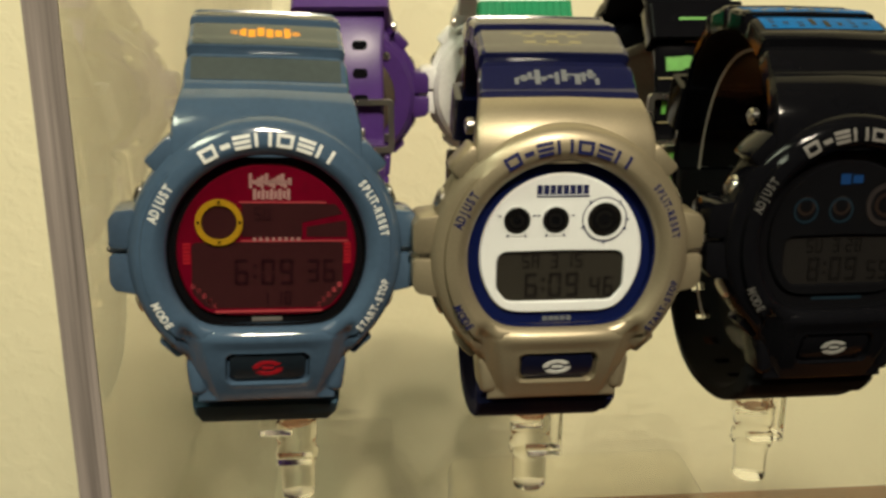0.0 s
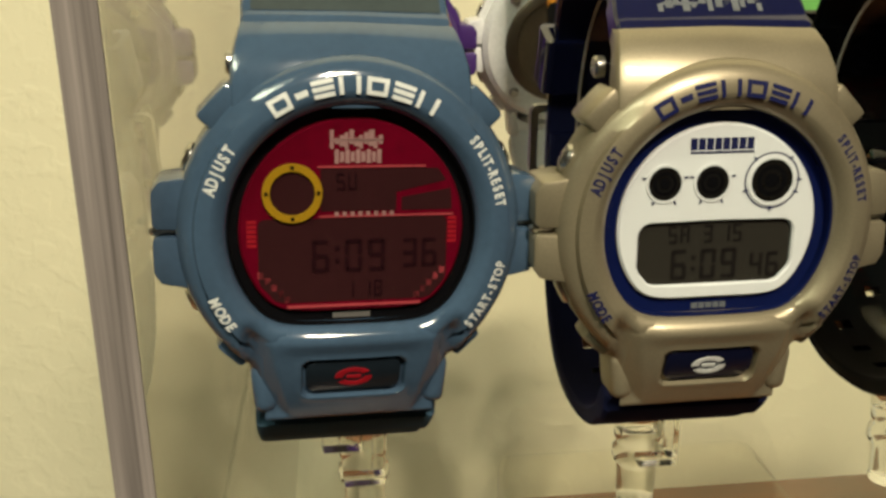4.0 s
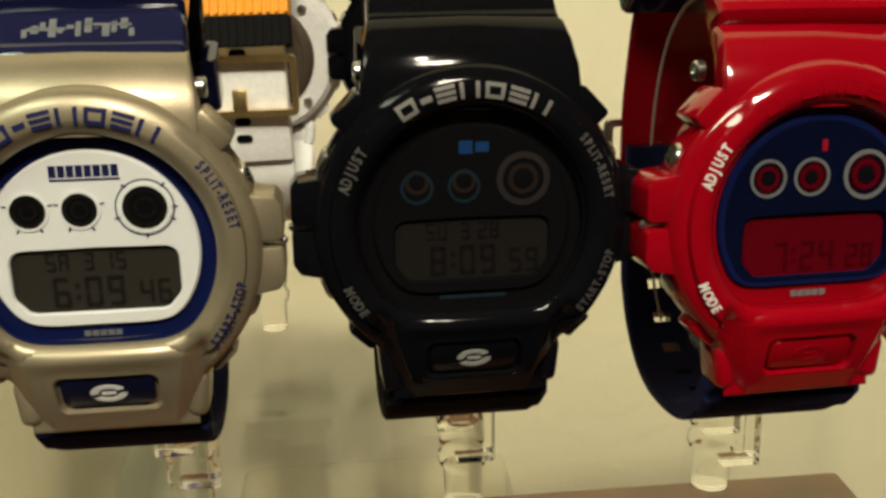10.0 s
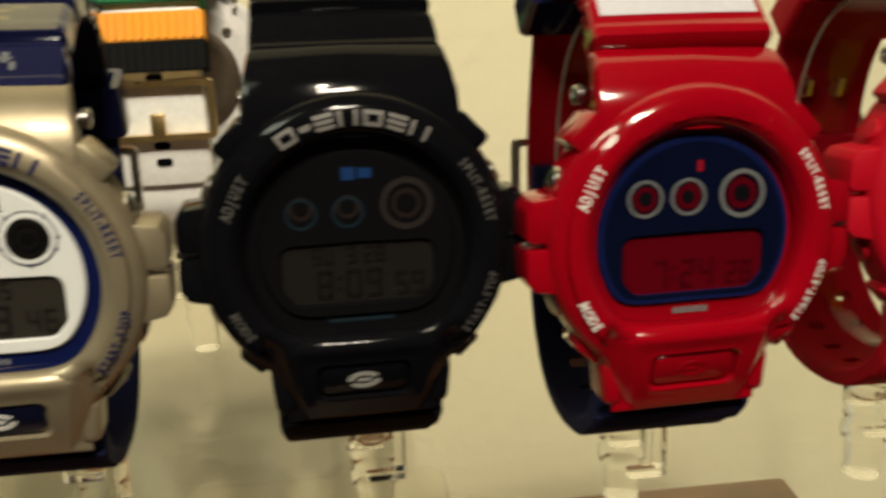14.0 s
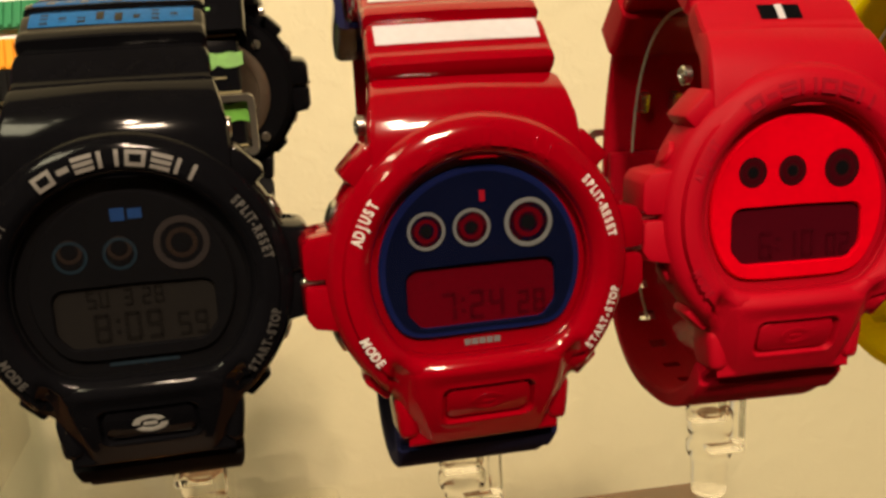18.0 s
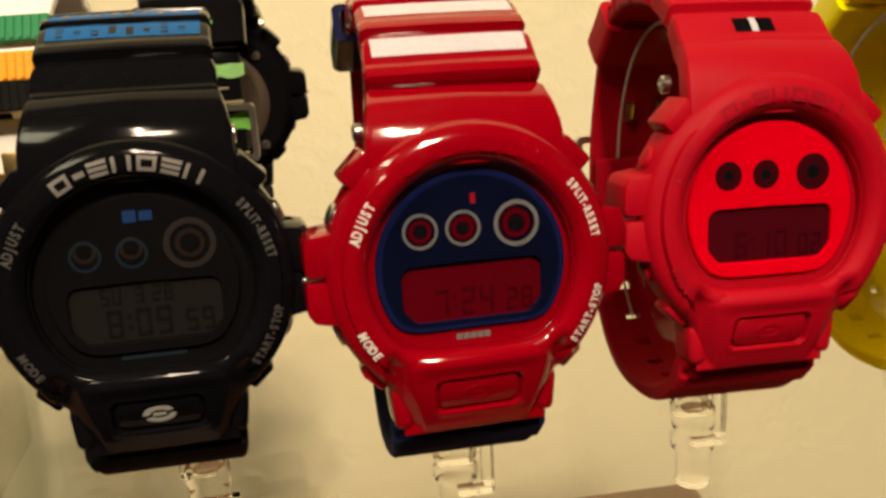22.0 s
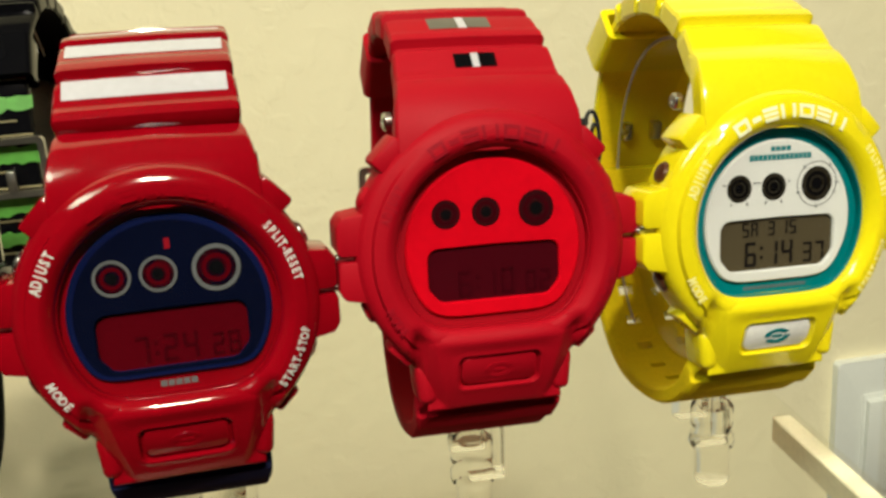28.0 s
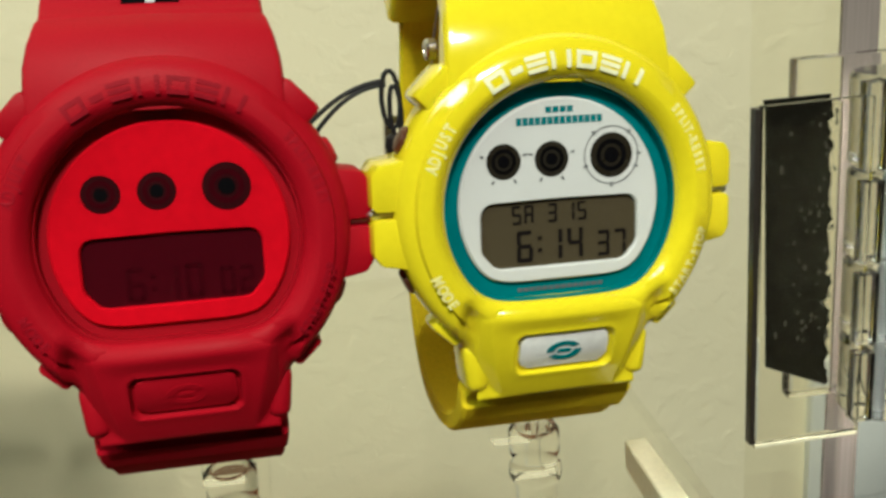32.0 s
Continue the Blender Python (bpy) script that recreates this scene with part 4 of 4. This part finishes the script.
def band_mesh(path, w, t):
    """A plain rectangular band along (y, z) points."""
    bm = bmesh.new()
    rows = []
    for i, (y, z) in enumerate(path):
        (y0, z0), (y1, z1) = path[max(0, i - 1)], path[min(len(path) - 1, i + 1)]
        d = math.hypot(y1 - y0, z1 - z0)
        ny, nz = -(z1 - z0) / d * t, (y1 - y0) / d * t
        rows.append([bm.verts.new(p) for p in ((-w / 2, y, z), (w / 2, y, z), (w / 2, y + ny, z + nz), (-w / 2, y + ny, z + nz))])
    for a, b in zip(rows, rows[1:]):
        for j in range(4):
            bm.faces.new((a[j], a[(j + 1) % 4], b[(j + 1) % 4], b[j]))
    bm.faces.new(rows[0])
    bm.faces.new(rows[-1][::-1])
    return bm


def holder(m, group):
    """The clear open loop inside a watch's strap, with its stem and hook."""
    hd = tagged(new("watch_holder"), "clear plastic watch holder loop inside the strap", "watch holder", group)
    hd.matrix_world = m
    for key, a0, wide, thick in (("loop", -25, 11.0, 1.2), ("loop_foot", -96, 4.0, 0.7)):
        pp = list(reversed(ring_path(a0, 150 if a0 == -25 else -25, 60, -2.2 if a0 == -25 else -0.75 - 3.0)))
        ob = shared(key, lambda: band_mesh(pp, wide, thick), key, THIN, hd, "", 20)
    shared("loop_edge", lambda: turned(band_mesh(list(reversed(ring_path(-60, 150, 70, -2.6))), 0.3, 0.6), Matrix.Translation((-5.7, 0, 0))), "loop_edge", RIM_GREY, hd, "pale cut edge", 20)
    for nm, b in (("stem", box(-1.2, 5.5, 34.0, 38.0, -47.0, -40.0, 0.3)), ("hook", box(7.6, 9.6, 34.0, 37.4, -52.0, -41.5, 0.3)), ("foot_tab", box(2.5, 9.6, 34.0, 37.4, -53.6, -52.1, 0.25)), ("web_plate", box(5.6, 7.5, 36.0, 36.9, -52.0, -41.5, 0.2))):
        o = part(nm, b, HOLDER, hd, "", 0)
        o.visible_shadow = False
    return hd


# ---- the faces ----
def face_blue(w):
    dial_base(w, DARK, DIAL_RED, 14.6, 11.0)
    y = DIAL_Y - 0.84
    display(w, LCD_WINE, "6:09", "", SEGMENT_WINE, right="36")
    part("lower_display", plate(window(-12.2, 12.4, -9.6, 1.6, 0.9, 3.4), y - 0.02, y + 0.1), LCD_WINE, w)
    part("display_figures", digits_mesh("6:09", -5.4, -5.6, 4.4, y - 0.12), SEGMENT_WINE, w, "", 0)
    part("display_figures", digits_mesh("36", 6.4, -5.2, 3.9, y - 0.12), SEGMENT_WINE, w, "", 0)
    part("display_figures", digits_mesh("1 18", -1.0, -9.0, 2.2, y - 0.12), SEGMENT_WINE, w, "", 0)
    part("upper_display", plate([(-4.2, 2.5), (5.6, 2.5), (5.6, 4.9), (12.2, 6.4), (11.0, 8.0), (-4.2, 8.0)], y - 0.02, y + 0.3), LCD_WINE, w)
    part("side_display", plate([(6.3, 2.5), (13.0, 2.5), (12.8, 5.3), (6.3, 4.2)], y - 0.02, y + 0.3), LCD_WINE, w)
    part("display_figures", digits_mesh("SU", -2.2, 5.3, 2.2, y - 0.12), SEGMENT_WINE, w, "", 0)
    part("dial_ring", ring_plate(-7.8, 5.0, 2.85, 3.8, y - 0.5, y + 0.3), RING_YELLOW, w, "yellow ring round the dial eye")
    part("ring_eye", plate(disc(-7.8, 5.0, 2.9), y - 0.1, y + 0.3), LCD_WINE, w)
    for i in range(4):
        a = radians(90 * i)
        part("ring_notch", plate(disc(-7.8 + 3.3 * math.cos(a), 5.0 + 3.3 * math.sin(a), 0.28, 8), y - 0.56, y - 0.4), DARK, w, "", 0)
    print_bars(w, [(-3.0 + 0.62 * i, -2.52 + 0.62 * i + 0.1 * (i % 3), 10.6 + 0.3 * (i * 5 % 3), 13.0 - 0.35 * (i * 7 % 4)) for i in range(11)] + [(-3.0, 3.8, 11.5, 11.85)] + [(-2.4 + 0.68 * i, -1.86 + 0.68 * i, 8.7 + 0.2 * (i % 2), 10.5 - 0.3 * (i * 3 % 2)) for i in range(9)], LETTER_PALE)
    print_bars(w, [(-2.4 + 1.02 * i, -1.9 + 1.02 * i, 1.85, 2.4) for i in range(8)], LETTER_PALE, y - 0.2)
    print_bars(w, [(-4.6, 9.4, 8.2, 8.4), (-4.4, 13.2, 1.75, 1.95), (-8.6, 9.0, -10.3, -10.0)], LETTER_PINK, y - 0.2)
    print_bars(w, [(-2.6, 2.4, -12.1, -11.4)], LETTER_GREY, DIAL_Y - 0.1)
    print_bars(w, [(-13.6, -12.4, -2.0 + i * 0.62, -1.6 + i * 0.62) for i in range(6)] + [(12.5, 13.7, -2.0 + i * 0.62, -1.6 + i * 0.62) for i in range(6)], LETTER_RED)
    print_bars(w, [(-12.3 + i * 0.85, -11.6 + i * 0.85, -6.2 - i * 0.85, -5.3 - i * 0.85) for i in range(5)] + [(11.5 - i * 0.85, 12.2 - i * 0.85, -6.2 - i * 0.85, -5.3 - i * 0.85) for i in range(5)], LETTER_PINK)


def face_silver(w):
    dial_base(w, DIAL_BLUE, DIAL_WHITE)
    display(w, LCD_GREY, "6:09", "SA  3 15", right="46")
    eyes(w, EYE_DARK, DIAL_WHITE, DIAL_WHITE, rim_w=0.3, pupil=DARK)
    eye_ticks(w, LETTER_BLUE)
    part("eye_scale", ring_plate(7.2, 6.0, 3.7, 3.9, DIAL_Y - 0.86, DIAL_Y - 0.6), LETTER_BLUE, w)
    print_bars(w, ticks(8, -4.6, 4.4, 10.4, 12.0, 0.18) + [(-4.6, 4.4, 9.9, 10.2)], LETTER_BLUE)
    print_bars(w, ticks(5, -2.6, 2.6, -12.0, -11.2, 0.2), RING_GREY, DIAL_Y - 0.1)


def face_black(w):
    dial_base(w, DARK, DARK)
    display(w, LCD_DIM, "8:09", "SU  3 28", SEGMENT_DIM, right="59")
    eyes(w, DARK, None, RING_DIM)
    y = DIAL_Y - 0.88
    for cx in (-7.8, -1.2):
        part("eye_arc", ring_plate(cx, 5.2, 1.9, 2.3, y, y + 0.3), mat_dim_cyan, w)
    print_bars(w, [(-1.9, 0.0, 9.8, 11.6), (0.4, 2.3, 10.0, 11.4)], DIAL_CYAN)
    print_bars(w, [(-4.6, 5.0, -11.3, -10.8)], mat_dim_cyan, DIAL_Y - 0.1)


def face_red(w):
    dial_base(w, RED, DIAL_BLUE, 14.9, 9.8)
    shared("face_panel", lambda: pierced_plate(14.2, 9.2, window(*LCD), DIAL_Y - 0.84, DIAL_Y - 0.7), "face_panel", DIAL_NAVY, w)
    display(w, LCD_RED, "7:24", "", SEGMENT_RED, right="28")
    eyes(w, LCD_DARKRED, RING_GREY, RING_GREY, rim_w=0.38, pupil=LCD_RED)
    print_bars(w, [(0.1, 0.9, 9.6, 11.2)], LETTER_DARKRED)
    print_bars(w, ticks(5, -2.8, 2.8, -11.6, -10.7, 0.2), RING_GREY, DIAL_Y - 0.1)


def face_matte(w):
    dial_base(w, REDMATTE, DIAL_BRIGHT, 14.6, 10.9)
    display(w, LCD_DARKRED, "6:10", "", SEGMENT_DEEPRED, right="02")
    eyes(w, EYE_RED, None, None, pupil=SEGMENT_DEEPRED)


def face_yellow(w):
    dial_base(w, TEAL, DIAL_WHITE)
    display(w, LCD_OLIVE, "6:14", "SA  3 15", right="37")
    eyes(w, EYE_BROWN, None, None, pupil=DARK)
    eye_ticks(w, RING_GREY)
    part("eye_scale", ring_plate(7.2, 6.0, 3.75, 3.9, DIAL_Y - 0.86, DIAL_Y - 0.6), RING_GREY, w)
    print_bars(w, ticks(4, -2.0, 2.0, 12.0, 12.8, 0.2) + ticks(14, -6.0, 6.0, 10.5, 11.5, 0.15), TEAL)
    print_bars(w, ticks(14, -6.0, 6.4, -11.7, -11.2, 0.2), RING_GREY, DIAL_Y - 0.1)


EYE_DARK = mat("dark_eye_well", (0.007, 0.006, 0.005), 0.3, bump=0, spec=0.2)
EYE_BROWN = mat("brown_eye_well", (0.022, 0.018, 0.011), 0.3, bump=0, spec=0.3)
mat_dim_cyan = mat("dim_cyan_print", (0.004, 0.014, 0.024), 0.4, bump=0)

OLIVE = mat("grey_olive_print", (0.10, 0.092, 0.075), 0.4, bump=0)
KHAKI = mat("khaki_print", (0.22, 0.19, 0.10), 0.45, bump=0)
STRIPE = mat("white_stripe_print", (0.50, 0.49, 0.53), 0.35, bump=0, vary=0.08, spec=0.3)

SCUFF_PALE = mat("rubbed_olive_scuff", (0.034, 0.031, 0.019), 0.5, bump=0)
SCUFFED = mat("scuffed_black", (0.008, 0.0075, 0.005), 0.5, vary=0.6, grain=700, bump=0.3, spec=0.06, blotch=120)
EDGE_DARK = mat("dark_sawn_edge", (0.028, 0.022, 0.018), 0.4, vary=0.4, grain=600, bump=0.2)

# ---- front row ----
FRONT = "watches on the front of the stand"
ROW = [
    (pose(-0.0160, 0.1568, 0.1514, -2.8, 3.0, 6.6), SLATE, dict(
        label="slate blue resin watch with a red display and yellow ring", strap_top=SLATE, strap_low=SLATE, letters=LETTER_WHITE, marks=LETTER_WHITE, plate_mat=PLATE_BLUE, emblem=LETTER_RED, face=face_blue, twist=-1.0,
        prints=[(2.9, 6.7, -12.2, 12.2, SLATE_DEEP), (8.3, 14.6, -12.1, 12.1, SLATE_DEEP), (16.3, 22.0, -11.8, 11.8, SLATE_DEEP)] + [(10.9 + 0.3 * (i % 2), 13.4 - 0.3 * (i % 3), -6.0 + i * 1.5, -4.8 + i * 1.5, ORANGE) for i in range(8)])),
    (pose(0.0328, 0.1573, 0.1495, -1.6, 1.1, 2.6), SILVER, dict(
        shoulder=SILVER, label="champagne silver watch with a white face and navy strap", strap_top=NAVY, strap_low=NAVY, letters=LETTER_BLUE, marks=LETTER_BLUE, plate_mat=PLATE_NAVY, emblem=LETTER_WHITE, face=face_silver, twist=-1.0, gasket=DIAL_BLUE,
        prints=[(8.3, 14.8, -12.0, 12.0, OLIVE), (16.3, 22.5, -11.8, 11.8, OLIVE)] + [(3.4 + 0.5 * (i * 7 % 3), 4.5 + 0.45 * (i * 5 % 4), -7.6 + i * 1.15, -6.9 + i * 1.15 + 0.25 * (i % 2), RING_GREY) for i in range(13)] + [(4.3, 4.7, -7.0, -2.0, RING_GREY), (4.8, 5.2, 0.5, 6.5, RING_GREY)] + [(10.4 + 0.8 * (i % 2), 11.0 + 0.8 * (i % 2), -7.0 + i * 2.0, -4.8 + i * 2.0, KHAKI) for i in range(7)] + [(13.4 - 0.7 * (i % 2), 14.0 - 0.7 * (i % 2), -7.0 + i * 2.0, -4.8 + i * 2.0, KHAKI) for i in range(7)])),
    (pose(0.0842, 0.1612, 0.1500, -2.7, 1.4, 4.2), BLACK, dict(
        label="glossy black resin watch with a dim dark display", rise=1.5, strap_top=BLACK, strap_low=BLACK, letters=LETTER_DIM, marks=LETTER_GREY, plate_mat=BLACK, emblem=LETTER_MID, face=face_black, twist=-0.5,
        prints=[(11.4, 14.8, -11.5, 11.5, CYAN), (16.4, 22.4, -11.5, 11.5, CYAN)] + [(11.8 + 0.5 * (i % 2), 14.4 - 0.6 * (i % 3), -10.0 + i * 2.6, -8.9 + i * 2.6, BLACK) for i in range(8)] + [(17.0 + 0.6 * (i % 2), 21.8 - 1.0 * (i % 3), -9.6 + i * 2.4, -8.4 + i * 2.4, BLACK) for i in range(8)])),
    (pose(0.1331, 0.1587, 0.1489, -4.4, 1.6, 5.8), RED, dict(
        label="glossy red watch with a navy face and white strap stripes", rise=3.4, extra=True, strap_top=RED, strap_low=NAVY, letters=LETTER_WHITE, marks=RED, plate_mat=RED, emblem=RED, face=face_red, keeper_deg=66, keeper_shift=-2.0, twist=-2.5, gasket=RED,
        prints=[(3.9, 6.9, -12.0, 12.0, STRIPE), (11.6, 14.7, -11.8, 11.8, STRIPE), (19.6, 22.6, -11.6, 11.6, STRIPE)])),
    (pose(0.1836, 0.1645, 0.1512, -5.6, 3.1, 4.7), REDMATTE, dict(
        label="matte red resin watch with a bright red face", strap_top=REDMATTE, strap_low=REDMATTE, letters=LETTER_FAINTRED, marks=LETTER_DARKRED, plate_mat=REDMATTE, emblem=REDMATTE, face=face_matte, keeper_deg=60, tip_deg=34, rise=0.9, twist=-1.0, gasket=REDMATTE, button=REDMATTE,
        prints=[(3.3, 5.7, -3.6, -0.7, BLACK), (3.3, 5.7, -0.7, 0.5, STRIPE), (3.3, 5.7, 0.5, 3.4, BLACK), (11.2, 14.4, -6.0, -1.0, OLIVE), (11.2, 14.4, -1.0, 0.4, STRIPE), (11.2, 14.4, 0.4, 4.6, OLIVE)])),
    (pose(0.2337, 0.1670, 0.1493, -4.8, 3.7, 6.8), YELLOW, dict(
        label="glossy yellow resin watch with a white and teal face", rise=2.0, strap_top=YELLOW, strap_low=YELLOW, letters=LETTER_STRAW, marks=LETTER_CREAM, plate_mat=WHITE, emblem=TEAL, face=face_yellow, keeper_deg=61, tip_deg=30, keeper_shift=-0.8, twist=-1.5, gasket=TEAL, button=BUTTON_BROWN)),
]
KNOB_X = (-0.0161, 0.0345, 0.0845, 0.1325, 0.1820, 0.2333)
front_watches = []
for (m, bz, kw), kx in zip(ROW, KNOB_X):
    front_watches.append(watch(m, kw.pop("label"), FRONT, bz, **kw))
    holder(m @ Matrix.Translation((0, 10 * MM, 0)) @ Matrix.Rotation(radians(kw.get("twist", 0.0)), 4, "Z") @ Matrix.Translation((0, -10 * MM, 0)), "clear holders of the front row")
    knob(kx, 0.196, 0.103)

# ---- back row, turned to the wall ----
BACKROW = "watches on the back of the stand"
back = []
for x, y, z, bz, lab, kw in (
        (-0.0055, 0.316, 0.156, PURPLE, "purple resin watch seen from behind, with a steel buckle", dict(keeper=PURPLE, keeper_deg=64)),
        (0.0420, 0.318, 0.157, WHITE, "white watch seen from behind, with coloured webbing bands", dict(keeper_deg=None, buckle_mat=GOLD, prongs=(0.0,))),
        (0.0855, 0.314, 0.157, BLACK, "black and green camouflage watch seen from behind", dict(keeper=BLACK, keeper_deg=51))):
    m = pose(x, y, z, -2, 0, 180)
    back.append(watch(m, lab, BACKROW, bz, bz, bz, LETTER_GREY, LETTER_GREY, bz, LETTER_GREY, face_matte if bz is not BLACK else face_black, words=False, **kw))
    holder(m, "clear holders of the back row")
    knob(x, 0.288, 0.103)


def tail_patch(w, name, deg, half, x0, x1, material, proud=0.25, label="", at=2.6):
    """A thin patch on the outside of the strap's back."""
    return part(name, turned(box(x0, x1, at, at + proud, -half, half), around(deg, 0.0, Matrix())), material, w, label, 0)


for deg in (21, 33, 45):
    for sx in (-4.7, 4.7):
        part("strap_hole", turned(plate([(x, z) for x, z in rounded(sx - 1.9, sx + 1.9, -1.1, 1.1, 0.9)], 2.5, 2.9), around(deg, 0.0, Matrix())), DARK, back[0], "flat dark plate for a shaded strap hole", 0)
for deg, wm, nm in ((30, WEBBLACK, "black ribbed webbing band"), (41, ORANGE, "orange ribbed webbing band"), (54.5, WEBGREEN, "green ribbed webbing band")):
    band = part("webbing_band", turned(hollow(24.5, 6.4, 6.6, 1.1, (0, 1.4)), around(deg, 0.5, Matrix())), wm, back[1], nm)
    for i in range(13):
        part("rib", turned(box(-12 + i * 1.88, -10.9 + i * 1.88, 4.5, 5.15, -3.1, 3.1, 0.2, 1), around(deg, 0.5, Matrix())), wm, band)
for deg in (22, -9, -17):
    part("strap_hole", turned(plate(rounded(-1.8, 1.8, -0.9, 0.9, 0.8), 2.5, 2.85), around(deg, 0.0, Matrix())), DARK, back[1], "strap hole", 0)
rng = random.Random(4)


def torn_patch(w, deg, half, x0, x1, material):
    """A camouflage stripe with uneven, torn edges."""
    n = 14
    top = [(x0 + (x1 - x0) * i / n, half * (0.55 + 0.45 * rng.random())) for i in range(n + 1)]
    low = [(x1 - (x1 - x0) * i / n, -half * (0.45 + 0.55 * rng.random())) for i in range(n + 1)]
    part("camouflage_patch", turned(plate(top + low, 2.62, 2.85), around(deg, 0.0, Matrix())), material, w, "green torn-edged stripe", 0)


for deg, half, x0, x1 in ((35, 2.3, -11.4, 8.0), (13, 2.6, -11.6, 9.0), (-11, 2.8, -11.0, 10.5), (-27, 2.2, -9.0, 10.0)):
    torn_patch(back[2], deg, half, x0, x1, GREEN)
    tail_patch(back[2], "camouflage_line", deg + 9, 0.22, -10.5, rng.uniform(0, 6), KHAKI, 0.2)
    tail_patch(back[2], "camouflage_line", deg - 7, 0.2, rng.uniform(-8, -2), 10.0, KHAKI, 0.2)
part("keeper_slot", turned(plate(rounded(-7.5, 7.5, -1.3, 1.3, 1.2), 5.35, 5.5), around(51, 0.5, Matrix())), DARK, back[2], "flat dark plate for the keeper's shaded slot", 0)
part("slot_mark", turned(box(-5.5, 5.0, 5.45, 5.6, -0.3, 0.35), around(51, 0.5, Matrix())), GREEN, back[2], "", 0)


# ---- tag cord between the last two watches ----
def tube(points, r, n=8):
    bm = bmesh.new()
    rows = []
    pts = [Vector(p) for p in points]
    for i, p in enumerate(pts):
        d = (pts[min(len(pts) - 1, i + 1)] - pts[max(0, i - 1)]).normalized()
        u = d.cross(Vector((0.3, 0.9, 0.2))).normalized()
        v = d.cross(u)
        rows.append([bm.verts.new(p + r * (math.cos(2 * math.pi * k / n) * u + math.sin(2 * math.pi * k / n) * v)) for k in range(n)])
    for a, b in zip(rows, rows[1:]):
        for k in range(n):
            bm.faces.new((a[k], a[(k + 1) % n], b[(k + 1) % n], b[k]))
    bm.faces.new(rows[0]), bm.faces.new(rows[-1])
    return bm


def arc_points(p0, p1, sag, n=14):
    return [Vector(p0).lerp(Vector(p1), i / n) + Vector((0, 0, sag * 4 * (i / n) * (1 - i / n))) for i in range(n + 1)]


cord = tagged(new("tag_cord"), "thin black looped cord hanging from the yellow watch's strap", "cord")
cord.location = (0.2153, 0.2190, 0.1606)
part("cord_loop", tube(arc_points((-14, 1, -6.6), (0, 0, 0), 1.6), 0.42), CORD, cord)
part("cord_loop", tube(arc_points((-13.5, 0, -8.6), (0, 0, -0.8), 2.2), 0.42), CORD, cord)
part("cord_loop", tube([(0.6 + 1.6 * math.sin(i / 12 * 2 * math.pi), -0.4, -3.4 + 5.2 * math.cos(i / 12 * 2 * math.pi)) for i in range(13)], 0.45), CORD, cord)
part("cord_loop", tube([(1.2 + 1.0 * math.sin(i / 12 * 2 * math.pi), -1.0, -5.4 + 4.6 * math.cos(i / 12 * 2 * math.pi)) for i in range(13)], 0.45), CORD, cord)
part("cord_bead", lathe([(0.4, -13.6), (1.5, -13.0), (1.8, -11.5), (1.5, -9.8), (0.5, -9.2)], 14, "z", (0.6, -0.5, 0)), CORD, cord)

# ---- clear hinge with a dark strip at the stand's end ----
hinge = tagged(new("acrylic_hinge"), "clear acrylic hinge with a dark scuffed strip behind its leaf", "hinge")
hinge.location = (0.2499, 0.1468, 0.1228)
for nm, b in (("front_leaf", box(0.35, 13.6, 0, 1.25, 0, 41, 0.25)), ("side_leaf", box(23.6, 44, 2.0, 4.2, 0.6, 42, 0.3)), ("back_leaf", box(11.5, 40, 14.0, 16.6, -2, 43.5, 0.3))):
    o = part(nm, b, HINGE, hinge, "", 0)
    o.visible_shadow = False
for z0, z1 in ((0.6, 10.4), (10.8, 20.4), (20.8, 31.5), (31.9, 42.8)):
    kn = part("knuckle", lathe([(1.5, z0), (4.5, z0), (5.0, z0 + 0.5), (5.0, z1 - 0.5), (4.5, z1), (1.5, z1)], 28, "z", (18.6, 4.6, 0)), HINGE, hinge)
    kn.visible_shadow = False
    web = part("web", box(13.0, 15.5, 0.3, 2.6, z0 + 0.4, z1 - 0.4, 0.2), HINGE, kn)
    web.visible_shadow = False
part("pin", lathe([(0.4, 0.2), (0.7, 0.4), (0.7, 43.0), (0.4, 43.2)], 14, "z", (18.6, 4.6, 0)), RING_GREY, hinge, "thin grey pin")
part("cut_edge", box(-0.3, 0.3, -0.05, 1.3, 0.2, 40.8), EDGE_DARK, hinge, "dark sawn edge", 0)
part("lower_edge", box(0.4, 13.4, 0.1, 1.2, -0.4, -0.05), FROST, hinge, "pale cut edge", 0)
rng = random.Random(9)
strip = [(0.0, 8.6), (0.0, 41.0), (7.4, 41.0)] + [(7.3 + 0.25 * math.sin(i * 0.9) + rng.uniform(-0.25, 0.25), 40.4 - i * 0.6) for i in range(58)] + [(7.2, 5.6)]
part("dark_strip", turned(plate(strip, 0.0, 0.5), Matrix.Translation((3.2, 3.4, 0)) @ Matrix.Rotation(radians(-8), 4, "Z") @ Matrix.Rotation(radians(-1.2), 4, "Y")), SCUFFED, hinge, "black scuffed strip", 0)
for i in range(64):
    u, v = 1 - rng.random() ** 1.7 * 0.9, rng.random()
    x, z, r = 3.3 + 6.9 * u, 9.0 + 30.5 * v, rng.uniform(0.06, 0.2)
    part("scuff", turned(plate(disc(0, 0, r, 7), 0, 0.1), Matrix.Translation((x, 3.3 - 0.139 * (x - 3.2), z)) @ Matrix.Scale(rng.uniform(1.0, 3.0), 4, (0, 0, 1))), SCUFF_PALE, hinge, "", 0)
